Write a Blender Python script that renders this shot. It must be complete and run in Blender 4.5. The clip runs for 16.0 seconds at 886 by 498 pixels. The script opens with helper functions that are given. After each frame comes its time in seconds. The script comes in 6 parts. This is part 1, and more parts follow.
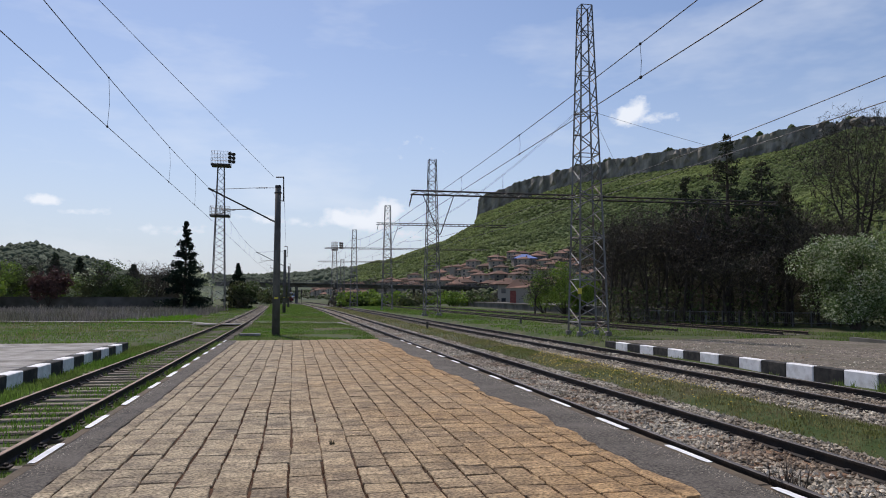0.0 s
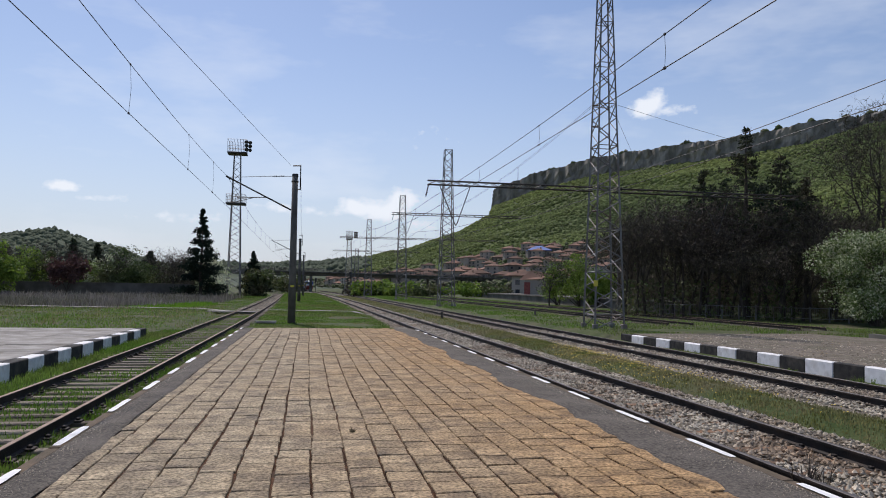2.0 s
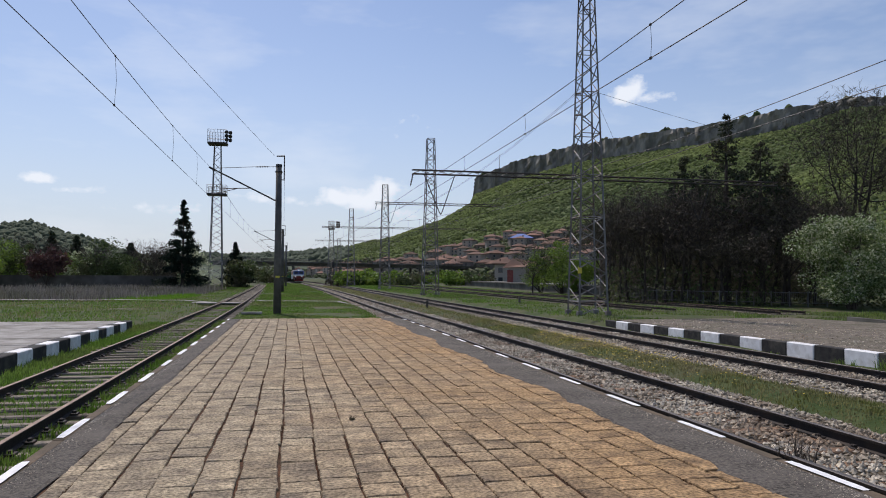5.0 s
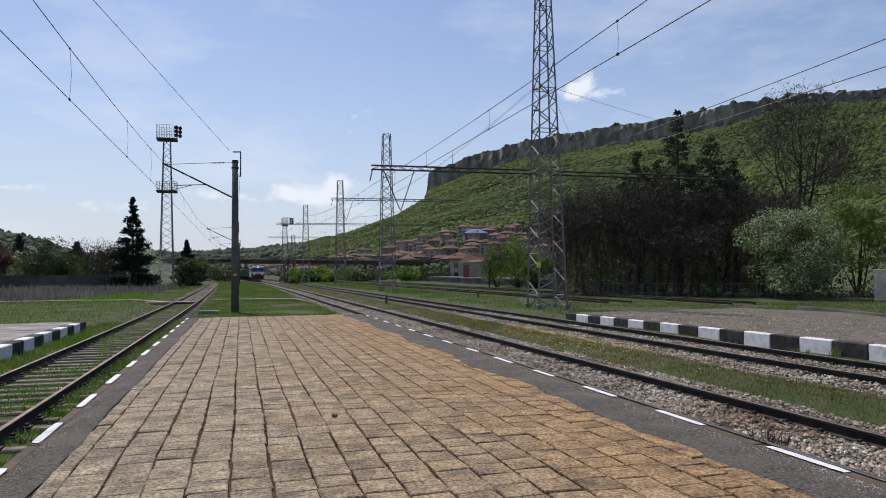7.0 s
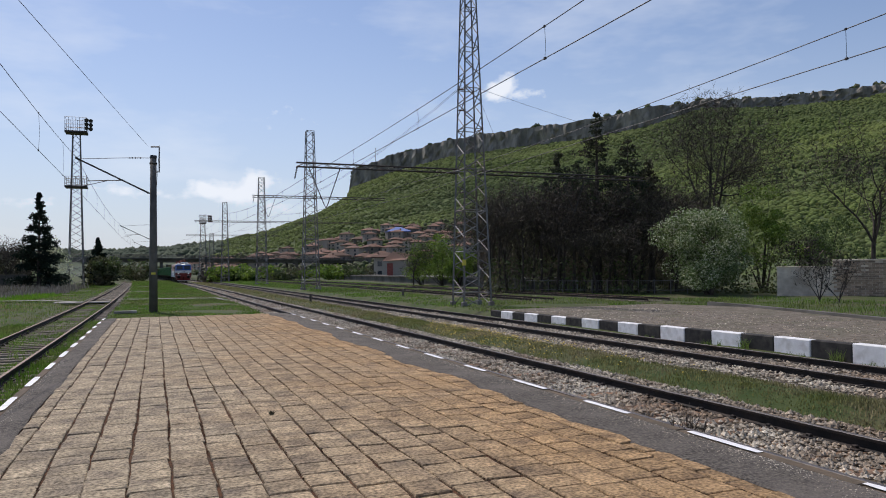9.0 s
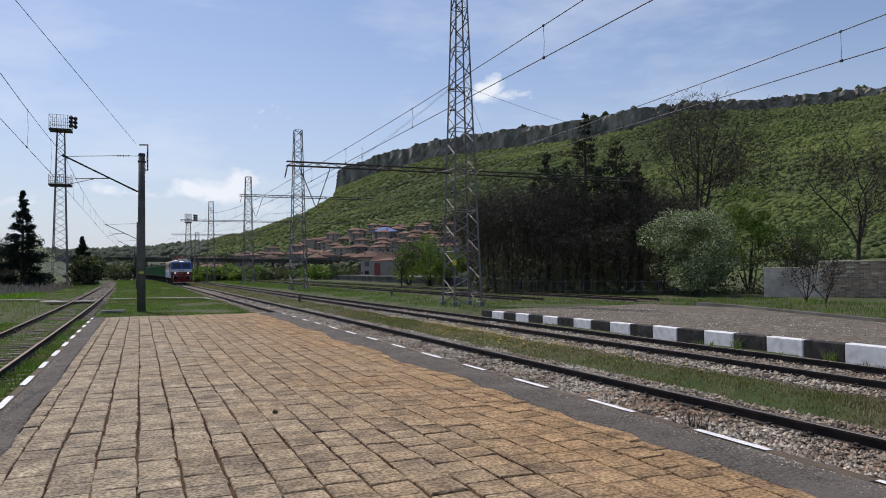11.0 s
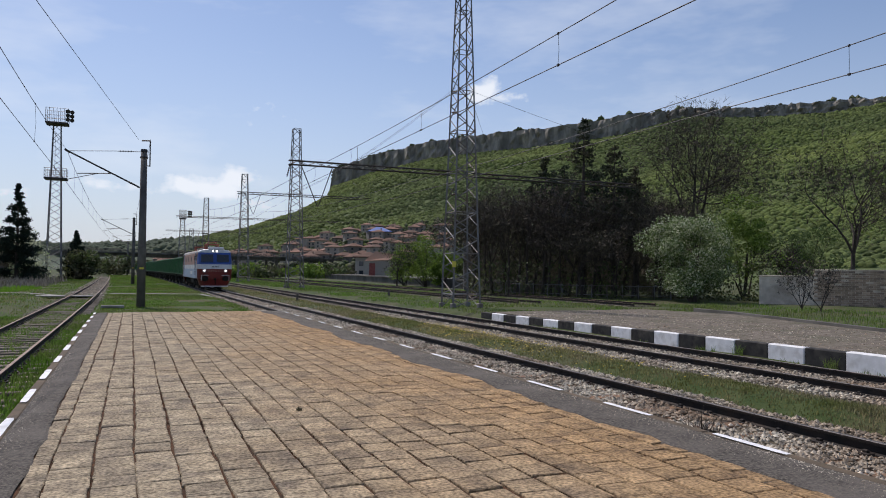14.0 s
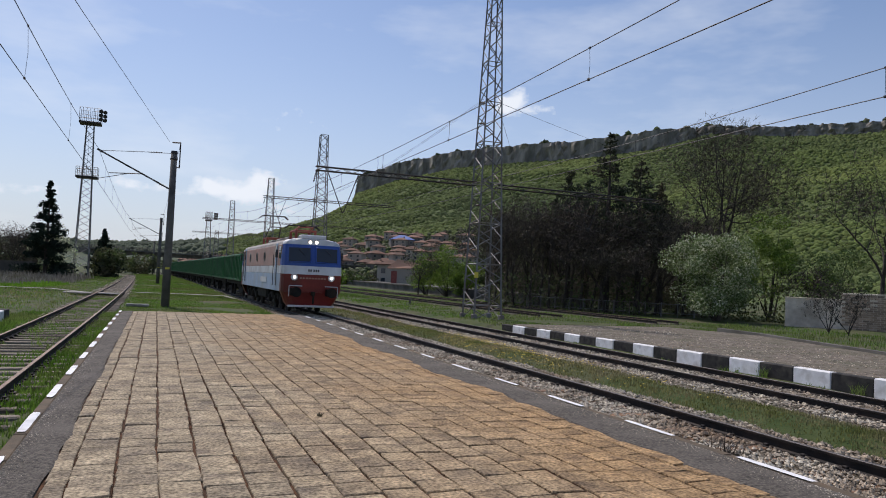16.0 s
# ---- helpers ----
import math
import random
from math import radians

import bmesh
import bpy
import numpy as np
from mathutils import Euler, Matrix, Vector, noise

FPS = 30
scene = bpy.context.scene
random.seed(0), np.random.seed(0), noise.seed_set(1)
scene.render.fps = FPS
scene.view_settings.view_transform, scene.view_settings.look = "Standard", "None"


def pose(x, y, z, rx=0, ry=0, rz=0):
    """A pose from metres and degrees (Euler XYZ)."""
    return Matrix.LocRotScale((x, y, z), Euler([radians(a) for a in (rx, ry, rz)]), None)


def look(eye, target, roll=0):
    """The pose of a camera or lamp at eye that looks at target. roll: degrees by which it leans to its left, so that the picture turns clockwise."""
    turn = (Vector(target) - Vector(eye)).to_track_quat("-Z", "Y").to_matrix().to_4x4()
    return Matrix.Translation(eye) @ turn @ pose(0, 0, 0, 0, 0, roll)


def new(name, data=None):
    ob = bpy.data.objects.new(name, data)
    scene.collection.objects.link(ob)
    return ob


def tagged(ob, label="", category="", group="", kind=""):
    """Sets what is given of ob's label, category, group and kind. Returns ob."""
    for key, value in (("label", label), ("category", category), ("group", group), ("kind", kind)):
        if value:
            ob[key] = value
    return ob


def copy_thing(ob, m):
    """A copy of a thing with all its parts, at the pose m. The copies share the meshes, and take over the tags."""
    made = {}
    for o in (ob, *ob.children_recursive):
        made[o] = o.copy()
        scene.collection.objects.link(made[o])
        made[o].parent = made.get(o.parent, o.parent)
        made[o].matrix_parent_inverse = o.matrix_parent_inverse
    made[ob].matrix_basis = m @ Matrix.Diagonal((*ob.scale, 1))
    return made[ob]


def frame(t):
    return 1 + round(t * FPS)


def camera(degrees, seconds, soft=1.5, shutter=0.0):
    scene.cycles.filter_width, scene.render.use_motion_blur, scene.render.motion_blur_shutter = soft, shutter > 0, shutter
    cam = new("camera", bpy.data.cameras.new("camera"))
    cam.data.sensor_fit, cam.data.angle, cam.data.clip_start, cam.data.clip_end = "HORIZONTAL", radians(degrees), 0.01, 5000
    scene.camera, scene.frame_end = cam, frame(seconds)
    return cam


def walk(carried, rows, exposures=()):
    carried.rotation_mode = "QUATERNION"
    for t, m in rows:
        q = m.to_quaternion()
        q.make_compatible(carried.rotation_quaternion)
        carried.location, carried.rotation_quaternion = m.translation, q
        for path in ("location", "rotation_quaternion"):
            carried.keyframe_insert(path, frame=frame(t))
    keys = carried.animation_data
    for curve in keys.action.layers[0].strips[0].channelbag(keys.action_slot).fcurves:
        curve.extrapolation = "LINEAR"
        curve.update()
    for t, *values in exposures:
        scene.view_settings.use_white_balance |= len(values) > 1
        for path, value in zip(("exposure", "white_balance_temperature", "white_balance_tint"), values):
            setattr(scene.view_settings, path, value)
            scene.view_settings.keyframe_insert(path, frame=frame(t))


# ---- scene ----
cam = camera(62.5, 16.0, soft=1.0)
PATH = [
    (0, (-0.013, 0.252, 1.605), (0.386, 2.207, 1.739), 0.1),
    (0.5, (-0.037, 0.261, 1.605), (0.356, 2.218, 1.741), 0.3),
    (1, (-0.05, 0.26, 1.603), (0.331, 2.218, 1.736), 0.8),
    (1.5, (-0.072, 0.283, 1.603), (0.297, 2.245, 1.719), 0.9),
    (2, (-0.101, 0.295, 1.595), (0.261, 2.259, 1.703), 0.9),
    (2.5, (-0.126, 0.333, 1.598), (0.254, 2.294, 1.699), 0.8),
    (3, (-0.174, 0.348, 1.595), (0.235, 2.304, 1.698), 0.2),
    (5.5, (-0.356, 0.169, 1.605), (0.056, 2.125, 1.679), 0.2),
    (6, (-0.468, 0.255, 1.607), (0.024, 2.192, 1.684), -0.5),
    (6.5, (-0.552, 0.308, 1.595), (-0.018, 2.234, 1.657), -0.5),
    (7, (-0.578, 0.259, 1.597), (-0.045, 2.186, 1.662), -0.5),
    (7.5, (-0.596, 0.178, 1.589), (0.009, 2.083, 1.652), -0.4),
    (8, (-0.649, 0.082, 1.594), (0.053, 1.953, 1.654), 0.0),
    (10.5, (-0.938, 0.274, 1.563), (-0.192, 2.129, 1.62), -0.8),
    (11, (-0.966, 0.257, 1.562), (-0.198, 2.103, 1.621), -0.5),
    (11.5, (-0.997, 0.148, 1.572), (-0.192, 1.977, 1.646), -0.1),
    (12, (-1.082, 0.096, 1.576), (-0.281, 1.927, 1.647), 0.4),
    (12.5, (-1.144, 0.061, 1.589), (-0.362, 1.9, 1.665), 0.4),
    (13, (-1.203, 0.124, 1.573), (-0.4, 1.953, 1.659), 0.6),
    (13.5, (-1.306, 0.202, 1.576), (-0.494, 2.028, 1.638), -0.0),
    (14, (-1.353, 0.235, 1.582), (-0.568, 2.073, 1.644), 0.6),
    (14.5, (-1.367, 0.234, 1.588), (-0.609, 2.083, 1.678), 1.1),
    (15, (-1.376, 0.269, 1.591), (-0.614, 2.116, 1.683), 1.7),
    (15.5, (-1.393, 0.272, 1.59), (-0.646, 2.125, 1.681), 2.2),
    (16, (-1.391, 0.247, 1.592), (-0.663, 2.108, 1.679), 2.6),
]
walk(cam, [(t, look(eye, target, roll)) for t, eye, target, roll in PATH], exposures=[(0, -0.46, 6500, 17), (16, -0.46, 6500, 17)])

# ---- light ----
SUN_EL, SUN_AZ = radians(54), radians(-14)      # azimuth clockwise from +y
world = bpy.data.worlds.new("sky")
scene.world = world
world.use_nodes = True
wn, wl = world.node_tree.nodes, world.node_tree.links
wn.clear()
w_out = wn.new("ShaderNodeOutputWorld")
w_bg = wn.new("ShaderNodeBackground")
w_sky = wn.new("ShaderNodeTexSky")
w_sky.sky_type, w_sky.sun_disc = "NISHITA", False
w_sky.sun_elevation, w_sky.sun_rotation = SUN_EL, SUN_AZ
w_sky.altitude, w_sky.air_density, w_sky.dust_density, w_sky.ozone_density = 150, 1.0, 0.6, 2.5
SKY = 0.152
w_bg.inputs["Strength"].default_value = SKY
w_co = wn.new("ShaderNodeTexCoord")


def wmath(op, a, b=None, clamp=False):
    n = wn.new("ShaderNodeMath")
    n.operation, n.use_clamp = op, clamp
    for i, v in enumerate((a, b)):
        if v is None:
            continue
        if isinstance(v, (int, float)):
            n.inputs[i].default_value = v
        else:
            wl.new(v, n.inputs[i])
    return n.outputs[0]


def wnoise(scale, detail, stretch):
    mp = wn.new("ShaderNodeMapping")
    mp.inputs["Scale"].default_value = stretch
    wl.new(w_co.outputs["Generated"], mp.inputs["Vector"])
    n = wn.new("ShaderNodeTexNoise")
    n.inputs["Scale"].default_value, n.inputs["Detail"].default_value = scale, detail
    n.inputs["Roughness"].default_value = 0.6
    wl.new(mp.outputs[0], n.inputs["Vector"])
    return n.outputs["Fac"]


# cumulus: azimuth, elevation, half width, half height (degrees), weight
CUMULUS = [(5.9, 6.1, 3.3, 1.3, 1.0), (7.2, 6.8, 2.1, 1.3, 1.0), (3.6, 6.1, 2.2, 1.0, 0.9), (8.9, 4.9, 2.2, 0.8, 0.6), (26.1, 13.9, 1.8, 1.4, 0.95), (28.0, 13.5, 1.8, 0.6, 0.8),
           (-17.2, 6.7, 1.4, 0.6, 0.95), (-14.9, 6.0, 2.4, 0.45, 0.75), (-1.5, 6.0, 4.6, 0.7, 0.6), (-9.0, 5.0, 6.0, 0.7, 0.5), (10.0, 11.6, 6.0, 2.0, 0.3)]
w_puff = wnoise(38.0, 10.0, (1, 1, 1.5))
w_mask = None
for az, el, wa, we, wt in CUMULUS:
    c = Vector((math.sin(radians(az)) * math.cos(radians(el)), math.cos(radians(az)) * math.cos(radians(el)), math.sin(radians(el))))
    sub = wn.new("ShaderNodeVectorMath")
    sub.operation = "SUBTRACT"
    sub.inputs[1].default_value = c
    wl.new(w_co.outputs["Generated"], sub.inputs[0])
    sc = wn.new("ShaderNodeVectorMath")
    sc.operation = "MULTIPLY"
    sc.inputs[1].default_value = (1 / radians(wa), 1 / radians(wa), 1 / radians(we))
    wl.new(sub.outputs[0], sc.inputs[0])
    ln = wn.new("ShaderNodeVectorMath")
    ln.operation = "LENGTH"
    wl.new(sc.outputs[0], ln.inputs[0])
    fall = wmath("SUBTRACT", 1.25, ln.outputs["Value"], True)
    m = wmath("MULTIPLY", fall, wt * 1.6)
    w_mask = m if w_mask is None else wmath("MAXIMUM", w_mask, m)
w_cum = wmath("MULTIPLY", wmath("SUBTRACT", wmath("ADD", wmath("MULTIPLY", w_mask, 0.47), wmath("MULTIPLY", w_puff, 1.3)), 0.95), 2.6, True)
w_cir = wnoise(3.2, 5.0, (1, 1, 3.2))
w_cirrus = wmath("MULTIPLY", wmath("SUBTRACT", w_cir, 0.52), 1.5, True)
w_all = wmath("MINIMUM", wmath("ADD", w_cum, w_cirrus), 0.96)
# spring haze: the sky pales towards the horizon
w_sep = wn.new("ShaderNodeSeparateXYZ")
wl.new(w_co.outputs["Generated"], w_sep.inputs[0])
w_haze = wn.new("ShaderNodeMix")
w_haze.data_type = "RGBA"
wl.new(wmath("MULTIPLY", wmath("POWER", wmath("SUBTRACT", 1.0, wmath("MULTIPLY", wmath("ABSOLUTE", w_sep.outputs["Z"]), 2.6), True), 1.6), 0.85, True), w_haze.inputs["Factor"])
wl.new(w_sky.outputs[0], w_haze.inputs["A"])
w_haze.inputs["B"].default_value = (4.75, 5.45, 6.3, 1)
w_mix = wn.new("ShaderNodeMix")
w_mix.data_type = "RGBA"
wl.new(w_all, w_mix.inputs["Factor"])
wl.new(w_haze.outputs["Result"], w_mix.inputs["A"])
w_mix.inputs["B"].default_value = (7.5, 8.2, 8.6, 1)
wl.new(w_mix.outputs["Result"], w_bg.inputs["Color"])
wl.new(w_bg.outputs[0], w_out.inputs["Surface"])

sun_data = bpy.data.lights.new("sun", "SUN")
sun_data.energy, sun_data.angle, sun_data.color = 4.7, radians(0.55), (1.0, 0.95, 0.87)
sun = new("sun", sun_data)
SUN_DIR = Vector((math.sin(SUN_AZ) * math.cos(SUN_EL), math.cos(SUN_AZ) * math.cos(SUN_EL), math.sin(SUN_EL)))
sun.matrix_world = look(SUN_DIR * 300, (0, 0, 0))


# ---- materials ----
def mat(name, c1, c2, scale=3.0, rough=0.85, c3=None, scale3=0.5, amount3=0.5, bump=0.3, bscale=40.0, metal=0.0, world_space=False, per=0.0, island=0.0, trans=0.0, stretch=(1, 1, 1)):
    m = bpy.data.materials.new(name)
    m.use_nodes = True
    n, l = m.node_tree.nodes, m.node_tree.links
    bs = n["Principled BSDF"]
    if world_space:
        src = n.new("ShaderNodeNewGeometry").outputs["Position"]
    else:
        src = n.new("ShaderNodeTexCoord").outputs["Object"]
    if per:
        oi = n.new("ShaderNodeObjectInfo")
        ad = n.new("ShaderNodeVectorMath")
        ad.operation = "MULTIPLY_ADD"
        l.new(oi.outputs["Random"], ad.inputs[0])
        ad.inputs[1].default_value = (17, 23, 31)
        l.new(src, ad.inputs[2])
        src = ad.outputs[0]
    mp = n.new("ShaderNodeMapping")
    mp.inputs["Scale"].default_value = stretch
    l.new(src, mp.inputs["Vector"])

    def tex(s, d=5.0):
        t = n.new("ShaderNodeTexNoise")
        t.inputs["Scale"].default_value, t.inputs["Detail"].default_value = s, d
        l.new(mp.outputs[0], t.inputs["Vector"])
        return t.outputs["Fac"]

    def mix(f, a, b):
        x = n.new("ShaderNodeMix")
        x.data_type = "RGBA"
        if isinstance(f, (int, float)):
            x.inputs["Factor"].default_value = f
        else:
            l.new(f, x.inputs["Factor"])
        for k, v in (("A", a), ("B", b)):
            if isinstance(v, tuple):
                x.inputs[k].default_value = (*v, 1)
            else:
                l.new(v, x.inputs[k])
        return x.outputs["Result"]

    def sharp(f, lo, hi):
        r = n.new("ShaderNodeMapRange")
        r.inputs["From Min"].default_value, r.inputs["From Max"].default_value = lo, hi
        l.new(f, r.inputs["Value"])
        return r.outputs[0]

    col = mix(sharp(tex(scale), 0.35, 0.65), c1, c2)
    if c3:
        f = sharp(tex(scale3), 0.5 - 0.18 * amount3, 0.85 - 0.3 * amount3)
        col = mix(f, col, c3)
    if per or island:
        rnd = n.new("ShaderNodeObjectInfo").outputs["Random"] if per else n.new("ShaderNodeNewGeometry").outputs["Random Per Island"]
        k = per or island
        r = n.new("ShaderNodeMapRange")
        r.inputs["To Min"].default_value, r.inputs["To Max"].default_value = 1 - k, 1 + k
        l.new(rnd, r.inputs["Value"])
        hs = n.new("ShaderNodeHueSaturation")
        l.new(r.outputs[0], hs.inputs["Value"])
        l.new(col, hs.inputs["Color"])
        col = hs.outputs[0]
    l.new(col, bs.inputs["Base Color"])
    bs.inputs["Roughness"].default_value, bs.inputs["Metallic"].default_value = rough, metal
    if rough > 0.8:
        bs.inputs["Specular IOR Level"].default_value = 0.25
    if bump:
        b = n.new("ShaderNodeBump")
        b.inputs["Strength"].default_value, b.inputs["Distance"].default_value = bump, 0.02
        l.new(tex(bscale, 6.0), b.inputs["Height"])
        l.new(b.outputs[0], bs.inputs["Normal"])
    if trans:
        tr = n.new("ShaderNodeBsdfTranslucent")
        l.new(col, tr.inputs["Color"])
        ms = n.new("ShaderNodeMixShader")
        ms.inputs[0].default_value = trans
        l.new(bs.outputs[0], ms.inputs[1])
        l.new(tr.outputs[0], ms.inputs[2])
        l.new(ms.outputs[0], n["Material Output"].inputs["Surface"])
    return m


def glow(name, colour, strength):
    m = bpy.data.materials.new(name)
    m.use_nodes = True
    bs = m.node_tree.nodes["Principled BSDF"]
    bs.inputs["Base Color"].default_value = (*colour, 1)
    bs.inputs["Emission Color"].default_value = (*colour, 1)
    bs.inputs["Emission Strength"].default_value = strength
    return m


def dark_glass(name, colour):
    m = bpy.data.materials.new(name)
    m.use_nodes = True
    bs = m.node_tree.nodes["Principled BSDF"]
    bs.inputs["Base Color"].default_value = (*colour, 1)
    bs.inputs["Roughness"].default_value = 0.06
    return m


def paver_mat(name, whole):
    """Sandy concrete pavers: mottled grain, grey lichen, and an orange clay stain over the eastern lanes."""
    m = mat(name, (0.38, 0.305, 0.20), (0.54, 0.44, 0.295), 9.0, 0.92, (0.21, 0.17, 0.125), 3.2, 0.45, 1.0, 70, world_space=True, **({"per": 0.13} if whole else {"island": 0.13}))
    n, l = m.node_tree.nodes, m.node_tree.links
    bs = n["Principled BSDF"]
    col = bs.inputs["Base Color"].links[0].from_socket
    pos = n.new("ShaderNodeNewGeometry").outputs["Position"]
    sep = n.new("ShaderNodeSeparateXYZ")
    l.new(pos, sep.inputs[0])
    t1, t2 = n.new("ShaderNodeTexNoise"), n.new("ShaderNodeTexNoise")
    t1.inputs["Scale"].default_value, t1.inputs["Detail"].default_value = 0.55, 4.0
    t2.inputs["Scale"].default_value, t2.inputs["Detail"].default_value = 34.0, 5.0
    for t in (t1, t2):
        l.new(pos, t.inputs["Vector"])
    a = n.new("ShaderNodeMath")
    a.operation = "MULTIPLY_ADD"
    l.new(t1.outputs["Fac"], a.inputs[0])
    a.inputs[1].default_value = 4.0
    l.new(sep.outputs["X"], a.inputs[2])
    r = n.new("ShaderNodeMapRange")
    for k, v in (("From Min", 1.2), ("From Max", 5.0), ("To Max", 0.85)):
        r.inputs[k].default_value = v
    l.new(a.outputs[0], r.inputs["Value"])
    x = n.new("ShaderNodeMix")
    x.data_type, x.blend_type = "RGBA", "MULTIPLY"
    l.new(r.outputs[0], x.inputs["Factor"])
    l.new(col, x.inputs["A"])
    x.inputs["B"].default_value = (1.03, 0.79, 0.545, 1)
    r2 = n.new("ShaderNodeMapRange")
    for k, v in (("From Min", 0.36), ("From Max", 0.62), ("To Min", 0.44), ("To Max", 1.24)):
        r2.inputs[k].default_value = v
    l.new(t2.outputs["Fac"], r2.inputs["Value"])
    hs = n.new("ShaderNodeHueSaturation")
    l.new(r2.outputs[0], hs.inputs["Value"])
    l.new(x.outputs["Result"], hs.inputs["Color"])
    l.new(hs.outputs[0], bs.inputs["Base Color"])
    return m


M_PAVER = paver_mat("paver", True)
M_PAVER_FAR = paver_mat("paver_far", False)
M_JOINT = mat("joint_soil", (0.055, 0.028, 0.015), (0.14, 0.062, 0.028), 14.0, 0.95, (0.045, 0.03, 0.018), 3.0, 0.5, 0.8, 60, world_space=True)
M_ASPHALT = mat("asphalt", (0.035, 0.031, 0.028), (0.17, 0.15, 0.122), 42.0, 0.92, (0.16, 0.14, 0.12), 1.4, 0.3, 1.0, 60, world_space=True)
M_CONCRETE = mat("concrete", (0.28, 0.265, 0.24), (0.40, 0.385, 0.36), 2.5, 0.9, (0.17, 0.155, 0.13), 0.9, 0.5, 0.5, 50, world_space=True)
M_RPLAT = mat("worn_slab", (0.085, 0.07, 0.054), (0.235, 0.2, 0.158), 6.0, 0.92, (0.10, 0.095, 0.06), 0.9, 0.4, 1.0, 24, world_space=True)
M_EDGE = mat("edge_stone", (0.10, 0.078, 0.055), (0.18, 0.13, 0.085), 8.0, 0.9, (0.10, 0.08, 0.055), 2.0, 0.6, 0.5, 50, world_space=True)
M_WHITE = mat("white_paint", (0.74, 0.74, 0.73), (0.86, 0.86, 0.86), 6.0, 0.7, (0.5, 0.48, 0.45), 4.5, 0.05, 0.3, 60, world_space=True)
M_BLACK = mat("black_paint", (0.022, 0.022, 0.022), (0.045, 0.043, 0.04), 5.0, 0.85, (0.10, 0.09, 0.075), 3.5, 0.1, 0.3, 60, world_space=True)
M_RAIL = mat("rail_steel", (0.012, 0.010, 0.009), (0.024, 0.018, 0.015), 6.0, 0.75, (0.05, 0.032, 0.022), 2.0, 0.22, 0.3, 50, 0.3)
M_RAILTOP = mat("rail_head", (0.09, 0.08, 0.075), (0.15, 0.135, 0.125), 3.0, 0.6, None, 1, 0, 0.1, 50, 0.6)
M_RUSTTOP = mat("rail_head_dull", (0.13, 0.085, 0.06), (0.20, 0.14, 0.10), 3.0, 0.6, None, 1, 0, 0.1, 50, 0.5)
M_SLEEPER = mat("sleeper_wood", (0.22, 0.185, 0.145), (0.36, 0.31, 0.25), 5.0, 0.95, (0.09, 0.07, 0.05), 2.0, 0.5, 0.8, 40, per=0.2, stretch=(0.3, 2, 1))
M_SLEEPER_R = mat("sleeper_rusty", (0.20, 0.115, 0.065), (0.30, 0.19, 0.12), 5.0, 0.95, (0.11, 0.08, 0.06), 2.0, 0.5, 0.8, 40, per=0.2, stretch=(0.3, 2, 1))
M_STONE = mat("ballast_stone", (0.31, 0.27, 0.205), (0.60, 0.535, 0.425), 3.0, 0.9, (0.26, 0.18, 0.115), 0.5, 0.35, 0.4, 40, world_space=True, island=0.55)
M_BALLAST = mat("ballast_bed", (0.07, 0.06, 0.045), (0.30, 0.27, 0.22), 24.0, 0.95, (0.09, 0.07, 0.045), 0.6, 0.4, 1.0, 50, world_space=True)
M_GROUND = mat("grass_ground", (0.034, 0.058, 0.012), (0.065, 0.082, 0.026), 1.3, 0.95, (0.105, 0.088, 0.052), 0.3, 0.3, 0.8, 14, world_space=True)
M_GRASS = mat("grass_blade", (0.09, 0.185, 0.022), (0.15, 0.25, 0.045), 0.4, 0.8, (0.17, 0.175, 0.07), 0.13, 0.35, 0, 1, world_space=True, island=0.45, trans=0.5)
M_LUSH = mat("lush_grass_blade", (0.11, 0.24, 0.02), (0.16, 0.31, 0.03), 0.6, 0.8, None, 1, 0, 0, 1, world_space=True, island=0.3, trans=0.5)
M_DRY = mat("dry_stalk", (0.22, 0.195, 0.175), (0.32, 0.285, 0.255), 0.3, 0.9, (0.14, 0.14, 0.07), 0.1, 0.4, 0, 1, world_space=True, island=0.45, trans=0.2)
M_OLIVE = mat("dull_grass_blade", (0.15, 0.17, 0.052), (0.23, 0.225, 0.095), 1.2, 0.85, (0.29, 0.245, 0.15), 0.6, 0.5, 0, 1, world_space=True, island=0.4, trans=0.5)
M_FLOWER = mat("yellow_petal", (0.65, 0.46, 0.02), (0.75, 0.55, 0.04), 3, 0.7, None, 1, 0, 0, 1, trans=0.2)
M_HILL = mat("hill_scrub", (0.06, 0.085, 0.024), (0.10, 0.135, 0.036), 0.03, 0.95, (0.05, 0.065, 0.024), 0.05, 0.45, 0.6, 0.4, world_space=True)
M_HILLTREE = mat("hill_foliage", (0.14, 0.19, 0.055), (0.23, 0.28, 0.085), 0.012, 0.95, (0.095, 0.132, 0.052), 0.006, 0.5, 0.4, 2.5, world_space=True, island=0.4, trans=0.42)
M_CLIFF = mat("limestone_cliff", (0.20, 0.185, 0.16), (0.40, 0.36, 0.30), 0.16, 0.95, (0.13, 0.125, 0.105), 0.1, 0.6, 1.0, 0.9, world_space=True, stretch=(1, 1, 0.3))
M_FARHILL = mat("far_hill", (0.075, 0.095, 0.06), (0.10, 0.12, 0.075), 0.02, 1.0, (0.06, 0.08, 0.055), 0.008, 0.5, 0, 1, world_space=True)
M_PINE = mat("pine_needles", (0.028, 0.045, 0.024), (0.06, 0.08, 0.04), 0.5, 0.85, (0.085, 0.07, 0.045), 0.2, 0.45, 0, 1, world_space=True, island=0.5, trans=0.15)
